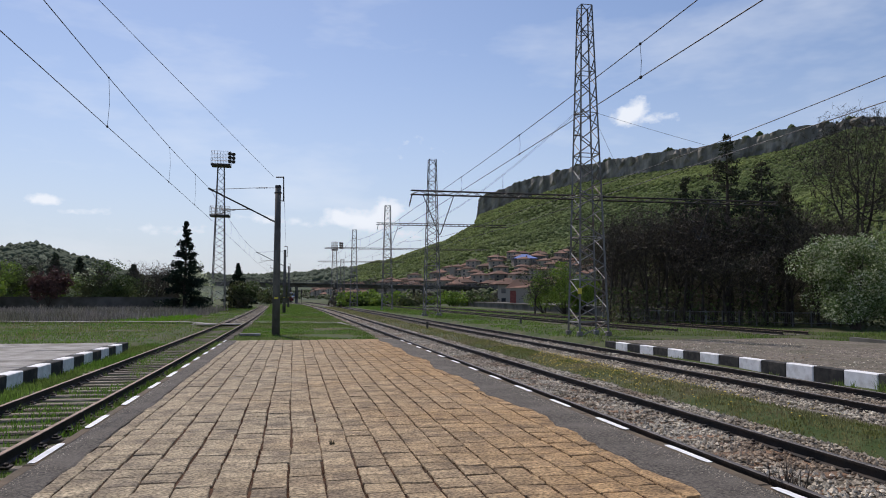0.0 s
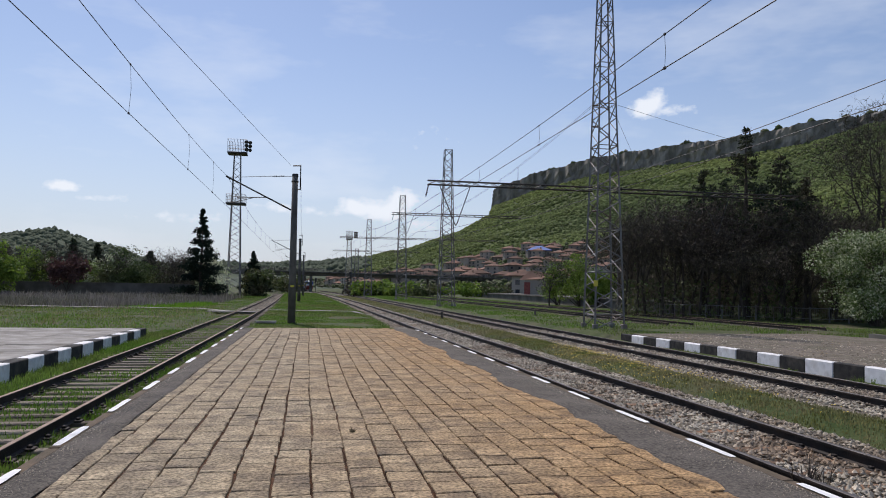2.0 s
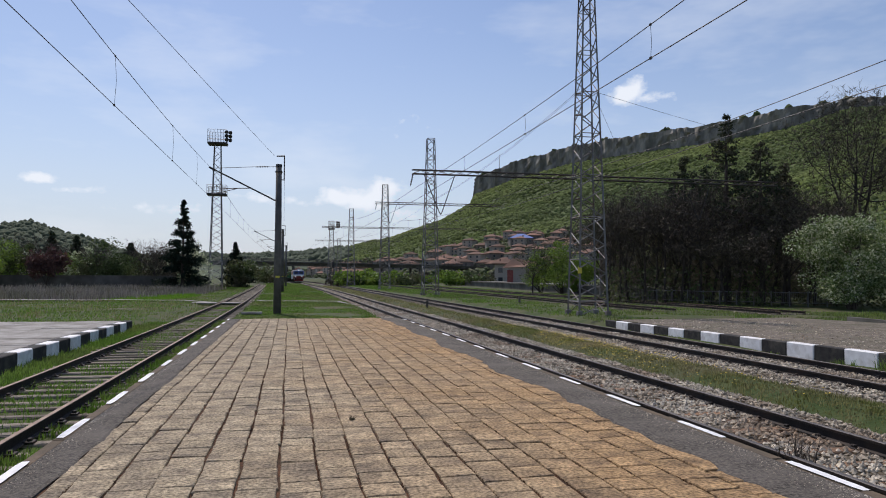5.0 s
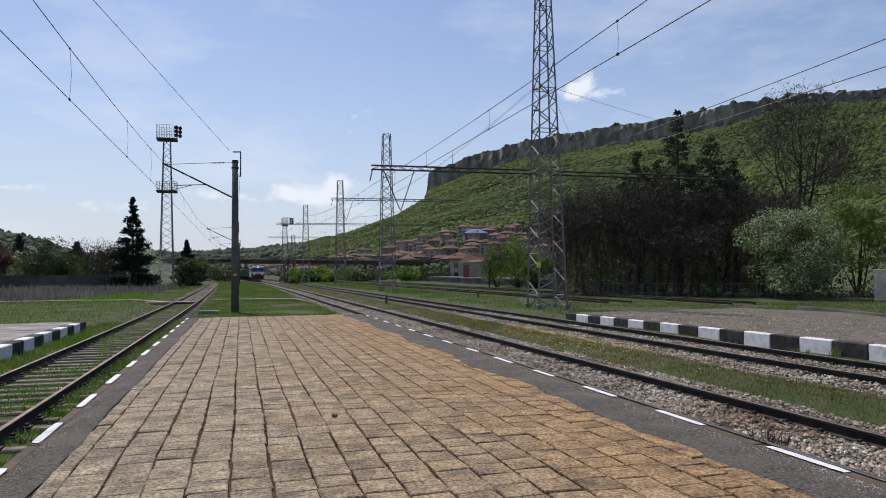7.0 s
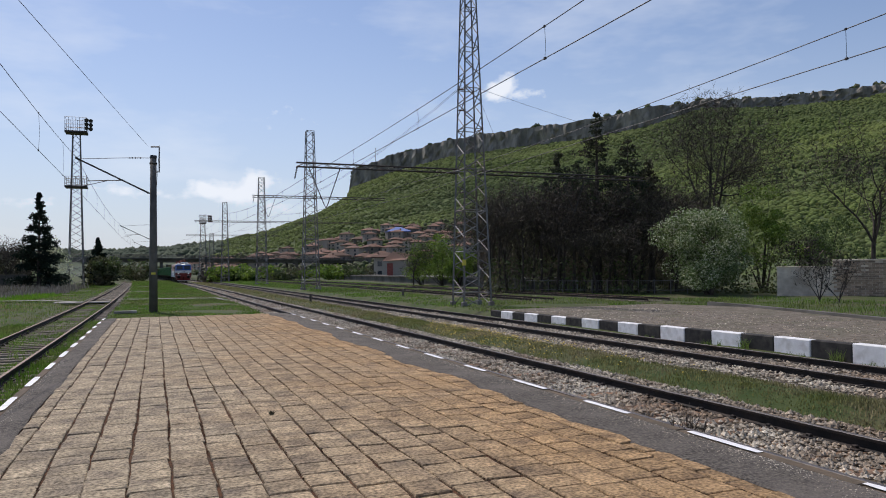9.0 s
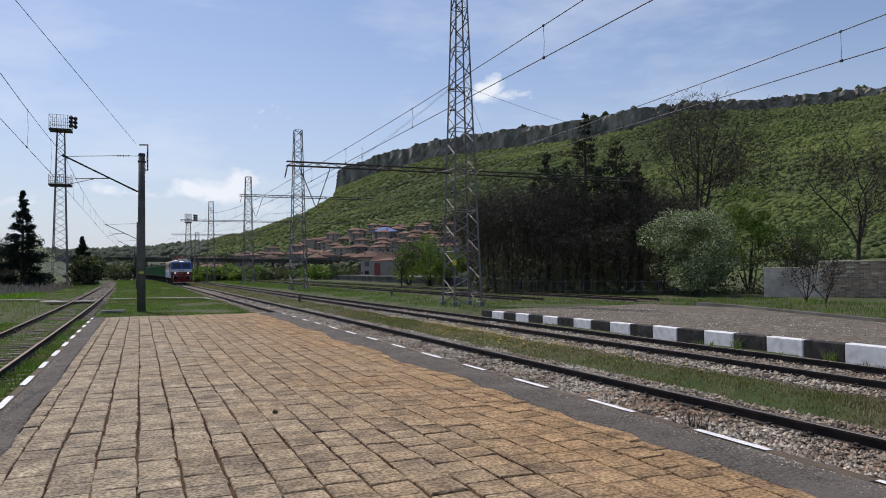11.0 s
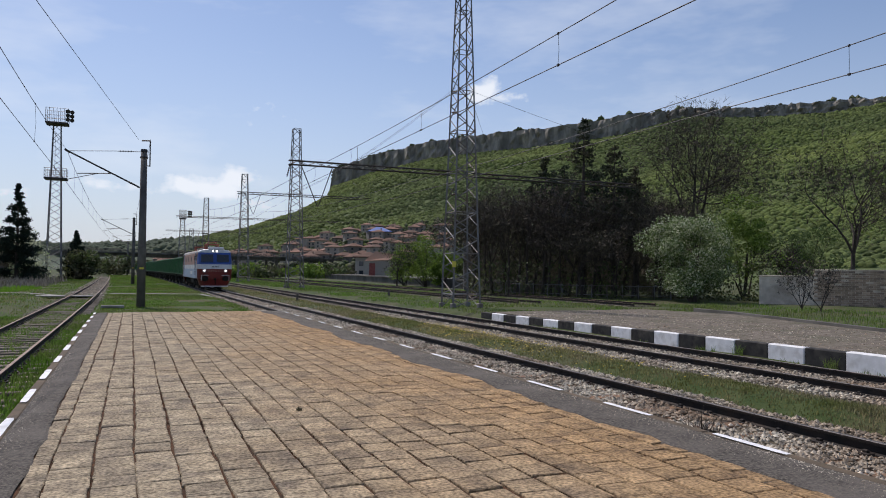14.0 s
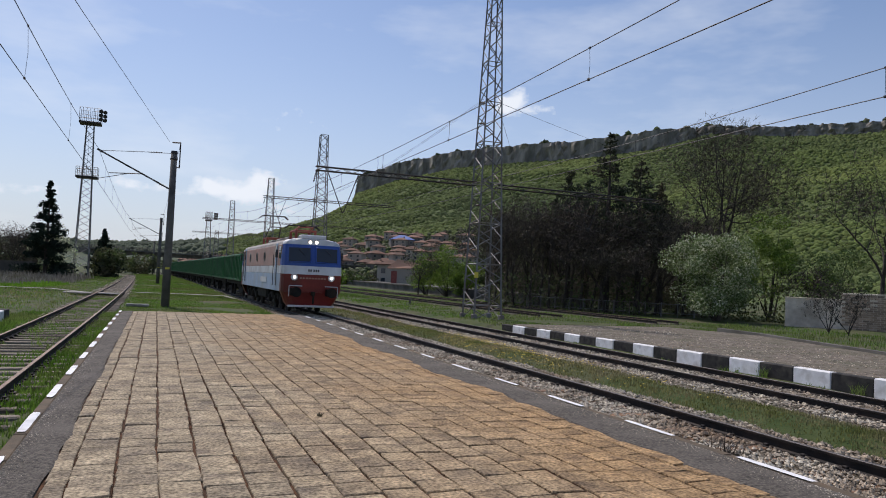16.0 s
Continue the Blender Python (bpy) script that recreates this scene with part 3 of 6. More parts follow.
# ---- right platform and kerb ----
KX, KY1 = 12.80, 28.55
mb = MB()
mb.prism([(KX + 0.22, -14), (21.0, -14), (19.8, 14.9), (22.6, 24.2), (21.5, 28.9), (15.4, 28.6), (KX + 0.22, 28.4)], 2, -0.9, -0.125)
tagged(part("far_platform", mb, M_RPLAT), "worn brownish slab surface of the opposite platform", "platform", "", "structure")
mb = MB()
mb.sweep([(-0.12, -0.5), (-0.12, 0.0), (0.12, 0.0), (0.12, -0.5)], [(19.75, -14, -0.03), (19.75, 14.9, -0.03), (22.75, 24.4, -0.03), (23.4, 27.5, -0.03)])
tagged(part("platform_back_edge", mb, M_OLDWALL), "dark crumbling edge of the opposite platform", "kerb", "", "structure")


def painted_kerb(name, x, w, y_far, n, length, top, depth, fall=0.0):
    k = tagged(part(name, MB(), M_CONCRETE), "platform kerb painted in black and white blocks", "kerb", "", "structure")
    mw, mk = MB(), MB()
    for m_ in (mw, mk):
        m_.cbox((0, 0, 0), (w, length - 0.006, depth), 0.022)
    mew, mek = mw.mesh("kerb_block", M_WHITE), mk.mesh("kerb_block", M_BLACK)
    for i in range(n):
        y = y_far - length * (i + 0.5)
        part("kerb_block", mek if i % 2 == 0 else mew, None, k, at=pose(x + w / 2 + U(-0.008, 0.008), y, top - fall * y - depth / 2 + U(-0.006, 0.006), 0, 0, U(-0.25, 0.25)))
    return k


painted_kerb("painted_kerb_east", KX, 0.24, KY1 + 0.52, 40, 1.045, 0.03, 0.6, 0.007)

# left low platform
LOW_END = 29.9
low_pf = slab("low_platform", -13.0, -6.43, -14, LOW_END + 0.1, -0.8, -0.12, M_JOINT, "pale cracked concrete surface of the low platform")
sm = MB()
sm.cbox((0, 0, 0), (1.585, 1.975, 0.12), 0.014)
slab_me = sm.mesh("slab", M_CONCRETE)
for i in range(4):
    for j in range(15):
        part("slab", slab_me, None, low_pf, at=pose(-12.1 + 1.61 * i + U(-0.01, 0.01), LOW_END - 29.1 + 2.0 * j, -0.15 + U(-0.008, 0.006), U(-0.25, 0.25), U(-0.25, 0.25), U(-0.3, 0.3)))
painted_kerb("painted_kerb_west", -6.41, 0.30, LOW_END, 44, 1.0, -0.085, 0.62)

# concrete strips across the grass, crossing the tracks
mb = MB()
for a, b in (((-24, 60), (-5.6, 56.5)), ((-2.6, 55.5), (4.0, 53.5))):
    d = Vector((b[0] - a[0], b[1] - a[1], 0)).normalized()
    sd = Vector((d.y, -d.x, 0)) * 0.45
    vs = []
    for i in range(9):
        x, y = a[0] + (b[0] - a[0]) * i / 8, a[1] + (b[1] - a[1]) * i / 8
        z = ground_z(x, y) + 0.15
        vs += [(x - sd.x, y - sd.y, z), (x + sd.x, y + sd.y, z)]
    mb.add(vs, [(2 * i, 2 * i + 1, 2 * i + 3, 2 * i + 2) for i in range(8)])
tagged(part("concrete_path", mb, M_CONCRETE), "narrow pale concrete path across the grass", "path", "", "structure")
mb = MB()
for k in range(6):
    mb.cbox((C_L + bend(55) + (0.0 if k < 3 else -1.9), 54 + (k % 3) * 0.62, Z_L + rise(55) - 0.03), (1.34 if k < 3 else 1.7, 0.6, 0.06), 0.01)
tagged(part("crossing_panel", mb, M_CONCRETE), "pale concrete crossing panels between the siding rails", "crossing", "", "structure")


# ---- hills ----
# azimuth (degrees clockwise from +y), ridge elevation (degrees), ridge distance, start of the slope, cliff share
RIDGE = [(-60, 1.2, 1500, 600, 0), (-28, 2.0, 1500, 600, 0), (-20, 3.5, 1400, 600, 0), (-18, 3.9, 1400, 600, 0), (-15, 2.9, 1400, 600, 0), (-11, 1.5, 1500, 640, 0), (-2.5, 1.75, 1500, 640, 0), (0.9, 2.0, 1450, 600, 0), (3.9, 2.35, 1300, 420, 0), (7.5, 3.3, 1100, 300, 0),
         (11.5, 4.7, 1020, 260, 0), (13.8, 6.0, 1000, 250, 0.0), (14.15, 8.0, 1000, 250, 0.17), (17.3, 9.2, 980, 250, 0.15), (21.8, 10.3, 930, 240, 0.13), (27, 11.0, 880, 230, 0.13), (32.3, 11.5, 850, 210, 0.13), (36.9, 12.1, 840, 190, 0.12), (41, 12.35, 850, 180, 0.05), (45.7, 12.1, 860, 170, 0.06),
         (50.7, 12.15, 870, 160, 0.07), (54, 12.0, 880, 160, 0.03), (62, 11.0, 900, 160, 0.02), (80, 10, 900, 160, 0), (110, 6, 900, 200, 0)]


def ridge(az):
    for a, b in zip(RIDGE[:-1], RIDGE[1:]):
        if a[0] <= az <= b[0]:
            t = (az - a[0]) / (b[0] - a[0])
            return [p + (q - p) * t for p, q in zip(a, b)]
    return RIDGE[-1]


def hill_z(az, s):
    """Height at azimuth az and share s of the way from the slope's start to the ridge."""
    _, el, dist, r0, cl = ridge(az - 0.27)
    el = el - 0.13 if el > 3 else el
    h = dist * math.tan(radians(el))
    r = r0 + (dist - r0) * s
    if s >= 0.985:
        z = h
    else:
        z = h * (1 - cl) * (max(0.0, s) / 0.985) ** 1.32
    x, y = r * math.sin(radians(az)), r * math.cos(radians(az))
    bumpy = noise.noise(Vector((x / 90, y / 90, 3))) * 9 + noise.noise(Vector((x / 33, y / 33, 5))) * 3
    z += bumpy * smooth(0.05, 0.35, s) * (1 - smooth(0.8, 0.97, s))
    if s >= 0.985:
        z += noise.noise(Vector((x / 25, y / 25, 9))) * 2.0
    return x, y, z + 0.5 * (1 - s)


hill, cliff = MB(), MB()
azs = [-60 + i * 2 for i in range(16)] + [-28 + 0.5 * i for i in range(1, 84)] + [13.8, 14.0, 14.15] + [14.4 + 0.25 * i for i in range(190)] + [63 + 3 * i for i in range(14)]
ss = [-0.02] + [0.96 * i / 40 for i in range(41)] + [0.972, 0.984]
n = len(ss)
for az in azs:
    for s in ss:
        x, y, z = hill_z(az, s)
        hill.v.append((x, y, z if s > -0.01 else -3))
hill.f = [(i * n + j, i * n + j + 1, (i + 1) * n + j + 1, (i + 1) * n + j) for i in range(len(azs) - 1) for j in range(n - 1)]
hill.m = [0 if azs[i // (n - 1)] > 4.5 else 1 for i in range(len(hill.f))]
for i, az in enumerate(azs):
    r = 1.0 + 0.010 * noise.noise(Vector((az * 2.1, 0, 0))) + 0.005 * noise.noise(Vector((az * 5.3, 4, 0)))
    a, b = hill_z(az, 0.984), hill_z(az, 0.986)
    top = Vector(b)
    for k in range(5):
        t = k / 4
        p = Vector(a).lerp(top, t)
        q = 1 + (r - 1) * (0.3 + 0.7 * t) + 0.007 * noise.noise(Vector((az * 9, t * 4, 2)))
        cliff.v.append((p.x * q, p.y * q, p.z))
    back = Vector(b) * 1.25
    cliff.v.append((back.x, back.y, top.z - 6))
cliff.f = [(i * 6 + j, i * 6 + j + 1, (i + 1) * 6 + j + 1, (i + 1) * 6 + j) for i in range(len(azs) - 1) for j in range(5)]
cliff.m = [(2 if azs[i // 5] < 4.5 else 1) if i % 5 == 4 or azs[i // 5] < 13.9 else 0 for i in range(len(cliff.f))]
hill_ob = thing("mesa_hill", "long green mesa hill with a grey limestone cliff under its flat rim", "hill", kind="structure")
part("slope", hill, [M_HILL, M_FARHILL], hill_ob, "green wooded slope", True)
part("cliff", cliff, [M_CLIFF, M_HILL, M_FARHILL], hill_ob, "pale weathered limestone cliff band")

# scrub and trees on the slopes
ICO = [(0, 0, -1), (0.72, -0.53, -0.45), (-0.28, -0.85, -0.45), (-0.89, 0, -0.45), (-0.28, 0.85, -0.45), (0.72, 0.53, -0.45), (0.28, -0.85, 0.45), (-0.72, -0.53, 0.45), (-0.72, 0.53, 0.45), (0.28, 0.85, 0.45), (0.89, 0, 0.45), (0, 0, 1)]
ICOF = [(0, 1, 2), (1, 0, 5), (0, 2, 3), (0, 3, 4), (0, 4, 5), (1, 5, 10), (2, 1, 6), (3, 2, 7), (4, 3, 8), (5, 4, 9), (1, 10, 6), (2, 6, 7), (3, 7, 8), (4, 8, 9), (5, 9, 10), (6, 10, 11), (7, 6, 11), (8, 7, 11), (9, 8, 11), (10, 9, 11)]


def blob(mb, c, r, flat=0.8, jit=0.3):
    vs = []
    for p in ICO:
        k = r * U(1 - jit, 1 + jit)
        vs.append((c[0] + p[0] * k, c[1] + p[1] * k, c[2] + p[2] * k * flat))
    mb.add(vs, ICOF)


def dome(mb, c, r, flat):
    n, a0 = 5, U(0, 6.28)
    vs = []
    for k, (rr, zz) in enumerate(((1.0, -0.4), (0.78, 0.45))):
        for i in range(n):
            a = a0 + 6.283 * (i + 0.5 * k) / n
            q = r * rr * U(0.8, 1.2)
            vs.append((c[0] + math.cos(a) * q, c[1] + math.sin(a) * q, c[2] + zz * r * flat * U(0.8, 1.2)))
    vs.append((c[0], c[1], c[2] + r * flat * U(0.85, 1.1)))
    mb.add(vs, [(i, (i + 1) % n, n + (i + 1) % n, n + i) for i in range(n)] + [(n + i, n + (i + 1) % n, 2 * n) for i in range(n)])


scrub, rim, farwood = MB(), MB(), MB()
for _ in range(3600):
    az = U(-32, 4.5)
    x, y, z = hill_z(az, U(0.3, 1.0) ** 0.7 * 0.985)
    dome(farwood, (x, y, z), U(3.0, 7.5), U(0.6, 1.1))
stuff("far_woods", farwood, M_FARHILL, "dark green woods on the distant hills", "woodland", True)
for _ in range(56000):
    az = U(3.5, 60)
    s = U(0.02, 0.975) ** 0.8
    x, y, z = hill_z(az, s)
    r = U(0.75, 2.1) * (0.8 + 0.55 * s)
    dome(scrub, (x, y, z + r * 0.05), r, U(0.55, 0.9))
for _ in range(1500):
    az = U(14.3, 60)
    if noise.noise(Vector((az * 0.7, 1, 1))) < -0.12:
        continue
    x, y, z = hill_z(az, 0.99)
    k = 1 + U(0.004, 0.03)
    r = U(0.8, 2.8) * (1.3 if noise.noise(Vector((az * 1.3, 4, 4))) > 0.1 else 0.6)
    blob(rim, (x * k, y * k, z + r * 0.4), r, U(0.8, 1.3), 0.4)
stuff("hillside_scrub", scrub, M_HILLTREE, "fresh green deciduous woodland on the hillside", "woodland", True)
stuff("rim_trees", rim, M_LEAFD, "dark trees along the rim of the cliff", "woodland")


for az, h in ((14.75, 9.0), (16.25, 20.0)):
    x, y, z = hill_z(az, 0.99)
    rm = thing("rim_mast", "thin antenna mast on the rim of the cliff", "antenna mast", "rim masts", pose(x * 1.004, y * 1.004, z - 1.0))
    mb = MB()
    mb.tube((0, 0, 0), (0, 0, h), 0.42, 6, 0.2)
    part("pole", mb, M_GALV, rm)
    mb = MB()
    mb.tube((0, 0, h * 0.93), (0, 0, h * 0.97), 0.7, 8)
    part("antenna", mb, M_GALV, rm)


# ---- lattice towers ----
def lattice(mb, w0, w1, h, bays, leg=0.05, brace=0.028, z0=0.0):
    def corner(k, z):
        w = w0 + (w1 - w0) * (z / h)
        return Vector(((-1, 1, 1, -1)[k] * w / 2, (-1, -1, 1, 1)[k] * w / 2, z0 + z))
    zs = [h * (1 - (1 - i / bays) ** 1.0) for i in range(bays + 1)]
    return corner, zs


def lattice_tower(name, x, y, z, h, w0, w1, bays, label, group=""):
    t = thing(name, label, "lattice tower", group, pose(x, y, z))
    corner, zs = lattice(None, w0, w1, h, bays)
    for k in range(4):
        mb = MB()
        mb.tube(corner(k, 0), corner(k, h), 0.055, 4, 0.042)
        mb.cbox(corner(k, 0.12), (0.26, 0.26, 0.3), 0.03)
        part("leg", mb, M_GALV, t)
    mb = MB()
    for i in range(bays):
        for k in range(4):
            a, b = (k, (k + 1) % 4) if i % 2 == 0 else ((k + 1) % 4, k)
            if y < 40:
                one = MB()
                one.tube(corner(a, zs[i]), corner(b, zs[i + 1]), 0.03, 4)
                part("brace", one, M_GALV, t)
            else:
                mb.tube(corner(a, zs[i]), corner(b, zs[i + 1]), 0.03, 4)
            if i % 3 == 0 or i == bays - 1:
                mb.tube(corner(k, zs[i + 1]), corner((k + 1) % 4, zs[i + 1]), 0.024, 4)
    part("bracing", mb, M_GALV, t)["kind"] = "stuff"
    return t


def truss_beam(x0, x1, y, z, hgt=0.2, wid=0.24):
    b = thing("overhead_beam", "dark steel truss beam carrying the overhead line", "catenary beam", "overhead beams")
    for dy in (-wid / 2, wid / 2):
        mb = MB()
        for dz in (0, hgt):
            mb.tube((x0, y + dy, z + dz), (x1, y + dy, z + dz), 0.026, 4)
        part("chord", mb, M_DARKSTEEL, b)
    mb = MB()
    n = int((x1 - x0) / 0.45)
    for i in range(n):
        a, c = x0 + (x1 - x0) * i / n, x0 + (x1 - x0) * (i + 1) / n
        for dy in (-wid / 2, wid / 2):
            mb.tube((a, y + dy, z + (hgt if i % 2 else 0)), (c, y + dy, z + (0 if i % 2 else hgt)), 0.016, 3)
        mb.tube((a, y - wid / 2, z + hgt), (c, y + wid / 2, z + hgt), 0.012, 3)
    part("web", mb, M_DARKSTEEL, b)
    return b


def insulator(mb, a, b, n=5, r=0.055):
    a, b = Vector(a), Vector(b)
    mb.tube(a, b, 0.02, 5)
    for i in range(n):
        p = a.lerp(b, (i + 0.7) / (n + 0.4))
        d = (b - a).normalized() * 0.02
        mb.tube(p - d, p + d, r, 7, r * 0.5)


TOWERS = [(14.80, 35.6, 17.3, 1.55, 0.58, 24), (14.26, 76, 16.6, 1.6, 0.75, 22), (14.04, 112, 16.1, 1.6, 0.8, 20), (12.0, 150, 15.75, 1.5, 0.8, 18), (12.2, 190, 11.6, 1.4, 0.8, 14)]
for x, y, h, w0, w1, bays in TOWERS:
    tz = ground_z(x, y)
    tw = lattice_tower("catenary_tower", x, y, tz - 0.02, h - 0.0, w0, w1, bays, "tall grey steel lattice tower of the overhead line", "overhead line towers")
    if y < 40:
        for dz, sx in ((11.4, -1), (10.3, -1), (6.0, -1)):
            mb = MB()
            insulator(mb, (-0.5, -0.4, dz), (-0.95, -0.75, dz - 0.1), 4)
            part("insulator", mb, M_INSUL, tw)
        mb = MB()
        mb.cbox((-0.76, -0.8, 2.3), (0.22, 0.02, 0.3), 0.004)
        part("sign_plate", mb, M_YELLOW, tw)
truss_beam(5.6, 14.2, 35.7, 6.72)
truss_beam(15.4, 26.2, 36.0, 6.74, 0.2)
truss_beam(8.3, 22.3, 75.6, 9.2)
truss_beam(4.5, 30.5, 112.6, 9.1)
truss_beam(4.7, 22.7, 150.5, 8.9)
for ax, by, bz in ((7.05, 35.7, 6.72), (9.9, 75.6, 9.2), (21.4, 36.0, 6.74)):
    mb = MB()
    mb.tube((ax - 0.85, by, bz), (ax - 0.08, by, bz - 1.85), 0.024, 4)
    mb.tube((ax + 0.72, by, bz), (ax + 0.08, by, bz - 1.85), 0.024, 4)
    mb.line([(ax - 0.08, by, bz - 1.85), (ax, by, bz - 2.0), (ax + 0.08, by, bz - 1.85)], 0.022, 4)
    insulator(mb, (ax - 1.4, by, bz), (ax - 1.55, by - 0.1, bz - 0.62), 5)
    tagged(part("wire_hanger", mb, M_DARKSTEEL), "dark steel V hanger below the overhead beam", "hanger", "wire hangers")


# ---- catenary masts ----
def catenary_mast(x, y, h):
    z = ground_z(x, y)
    m = thing("catenary_mast", "weathered concrete catenary mast with a slanting bracket arm", "catenary mast", "catenary masts", pose(x, y, z - 0.05))
    mb = MB()
    n = 12
    for a, b, ra, rb in ((0, h, 0.20, 0.145),):
        mb.tube((0, 0, a), (0, 0, b), ra, n, rb)
    part("pole", mb, M_POLE, m, smooth=True)
    mb = MB()
    mb.tube((0, 0, h - 0.05), (0, 0, h + 0.08), 0.17, n, 0.15)
    mb.cbox((0, -0.02, h - 0.32), (0.36, 0.36, 0.06), 0.01)
    part("cap", mb, M_DARKSTEEL, m)
    mb = MB()
    mb.tube((0.27, 0, h - 0.75), (0.27, 0, h + 0.52), 0.03, 4)
    mb.tube((0.27, 0, h + 0.52), (-0.12, 0, h + 0.5), 0.035, 4)
    mb.tube((0.1, 0, h - 0.72), (0.28, 0, h - 0.72), 0.025, 4)
    part("top_bracket", mb, M_DARKSTEEL, m)
    mb = MB()
    mb.tube((-0.16, 0, 5.87), (-3.3, 0, 7.42), 0.042, 6)
    mb.tube((-3.2, 0, 7.36), (-3.45, 0, 7.5), 0.055, 6)
    insulator(mb, (-0.18, 0, 5.88), (-0.75, 0, 6.16), 5, 0.07)
    part("bracket_arm", mb, M_DARKSTEEL, m)
    mb = MB()
    mb.line([(-0.15, 0, 7.62), (-1.2, 0, 7.58), (-3.25, 0, 7.44)], 0.014, 4)
    insulator(mb, (-0.5, 0, 7.61), (-1.15, 0, 7.58), 5, 0.05)
    part("stay_rod", mb, M_DARKSTEEL, m)
    mb = MB()
    mb.line([(-1.4, 0, 6.48), (-2.2, 0, 6.44), (-2.9, 0, 6.40)], 0.022, 4)
    mb.tube((-2.0, 0, 6.45), (-3.3, 0, 6.1), 0.016, 4)
    part("registration_arm", mb, M_DARKSTEEL, m)
    mb = MB()
    mb.cbox((0.0, -0.185, 1.95), (0.2, 0.02, 0.1), 0.004)
    part("number_plate", mb, M_YELLOW, m, "faded plate with plain bars")
    return m


catenary_mast(-0.876, 38.6, 7.67)
catenary_mast(-1.13, 92, 7.7)
catenary_mast(-0.95, 140, 7.65)
catenary_mast(-2.1, 190, 8.2)


# ---- wires ----
def span(a, b, sag, n=10):
    a, b = Vector(a), Vector(b)
    return [a.lerp(b, i / n) - Vector((0, 0, sag * 4 * (i / n) * (1 - i / n))) for i in range(n + 1)]


def catenary(label, stops):
    """Carrier wire with sag, contact wire below it, and droppers; each stop: carrier point, contact height, sag and droppers of the span that follows."""
    c = thing("overhead_wire", label, "overhead wire", "overhead wires")
    for (a, la, sag, drops), (b, lb, _, _) in zip(stops[:-1], stops[1:]):
        up, lo = MB(), MB()
        s = span(a, b, sag, 24)
        up.sweep([(0, -0.0105), (0.0105, 0), (0, 0.0105), (-0.0105, 0)], s)
        la_, lb_ = Vector((a[0], a[1], la)), Vector((b[0], b[1], lb))
        lo.line([la_, lb_], 0.0105, 4)
        part("carrier_wire", up, M_WIRE, c)
        part("contact_wire", lo, M_WIRE, c)
        for y in drops:
            t = (y - a[1]) / (b[1] - a[1])
            k = t * 24
            p = s[int(k)].lerp(s[min(int(k) + 1, 24)], k - int(k))
            q = la_.lerp(lb_, t)
            mid = p.lerp(q, 0.5) + Vector((0.03, 0.02, 0))
            dr = MB()
            dr.line([p, mid, q], 0.005, 3)
            dr.cbox(p, (0.035, 0.05, 0.045), 0.008)
            dr.cbox(q, (0.04, 0.06, 0.05), 0.008)
            part("dropper", dr, M_WIRE, c)


catenary("overhead carrier and contact wire above the siding",
         [((-4.2, -50, 7.1), 5.3, 0.5, ()), ((-4.2, -8, 7.1), 5.32, 0.5, (1.2, 9.5, 17.8, 26.2, 32.8)), ((-4.23, 38.6, 7.1), 5.6, 0.5, (44, 52, 60, 68, 76, 85)), ((-4.5, 92, 7.3), 5.9, 0.45, (100, 112, 122, 132)), ((-4.3, 140, 7.6), 6.2, 0.4, (150, 165, 180)), ((-5.4, 190, 7.9), 6.5, 0.4, ())])
catenary("overhead carrier and contact wire above the main track",
         [((5.7, -60, 6.8), 5.35, 0.45, ()), ((5.7, -14, 6.8), 5.33, 0.45, (4.7, 11.6, 18.5, 25.4, 31)), ((5.8, 35.7, 6.05), 5.43, 0.4, (41, 49, 57, 65, 71)), ((5.65, 75.6, 7.5), 6.0, 0.4, (82, 92, 103)), ((5.2, 112, 7.8), 6.3, 0.4, (120, 131, 142)), ((4.3, 150, 8.1), 6.6, 0.4, (160, 175)), ((3.1, 190, 8.5), 7.0, 0.3, ()), ((-0.8, 300, 9.4), 7.6, 0, ())])
catenary("overhead carrier and contact wire above the second track",
         [((11.2, -55, 6.9), 5.5, 0.5, ()), ((11.2, -8, 6.9), 5.47, 0.57, (2.2, 9.95, 17.7, 25.5, 31)), ((11.25, 35.7, 6.05), 5.4, 0.4, (41, 49, 57, 65, 71)), ((11.1, 75.6, 7.5), 5.95, 0.4, (82, 92, 103)), ((10.7, 112, 7.8), 6.2, 0, ())])
mb = MB()
for a, b, sg in (((14.3, 35.4, 11.35), (13.8, 76, 9.5), 0.6), ((14.3, 35.4, 11.25), (13.8, 76, 9.4), 0.6), ((-1.12, 38.6, 7.84), (-7.6, -24, 5.9), 0.0), ((-0.6, 38.6, 7.9), (-1.0, 92, 7.7), 0.5),
                 ((15.1, 35.4, 11.3), (38, 40, 8.6), 0.3), ((15.1, 35.4, 11.2), (32, 62, 8.0), 0.3),
                 ((15.3, 35.8, 6.85), (40, 48, 5.6), 0.3), ((15.3, 35.8, 6.15), (40, 49, 4.8), 0.3), ((14.1, 76, 9.5), (13.8, 112, 9.5), 0.5), ((13.8, 112, 9.5), (12.0, 150, 9.5), 0.5)):
    mb.line(span(a, b, sg, 12), 0.009, 4)
tagged(part("feeder_wires", mb, M_WIRE), "thin dark feeder and stay wires between the towers", "wire", "", "stuff")


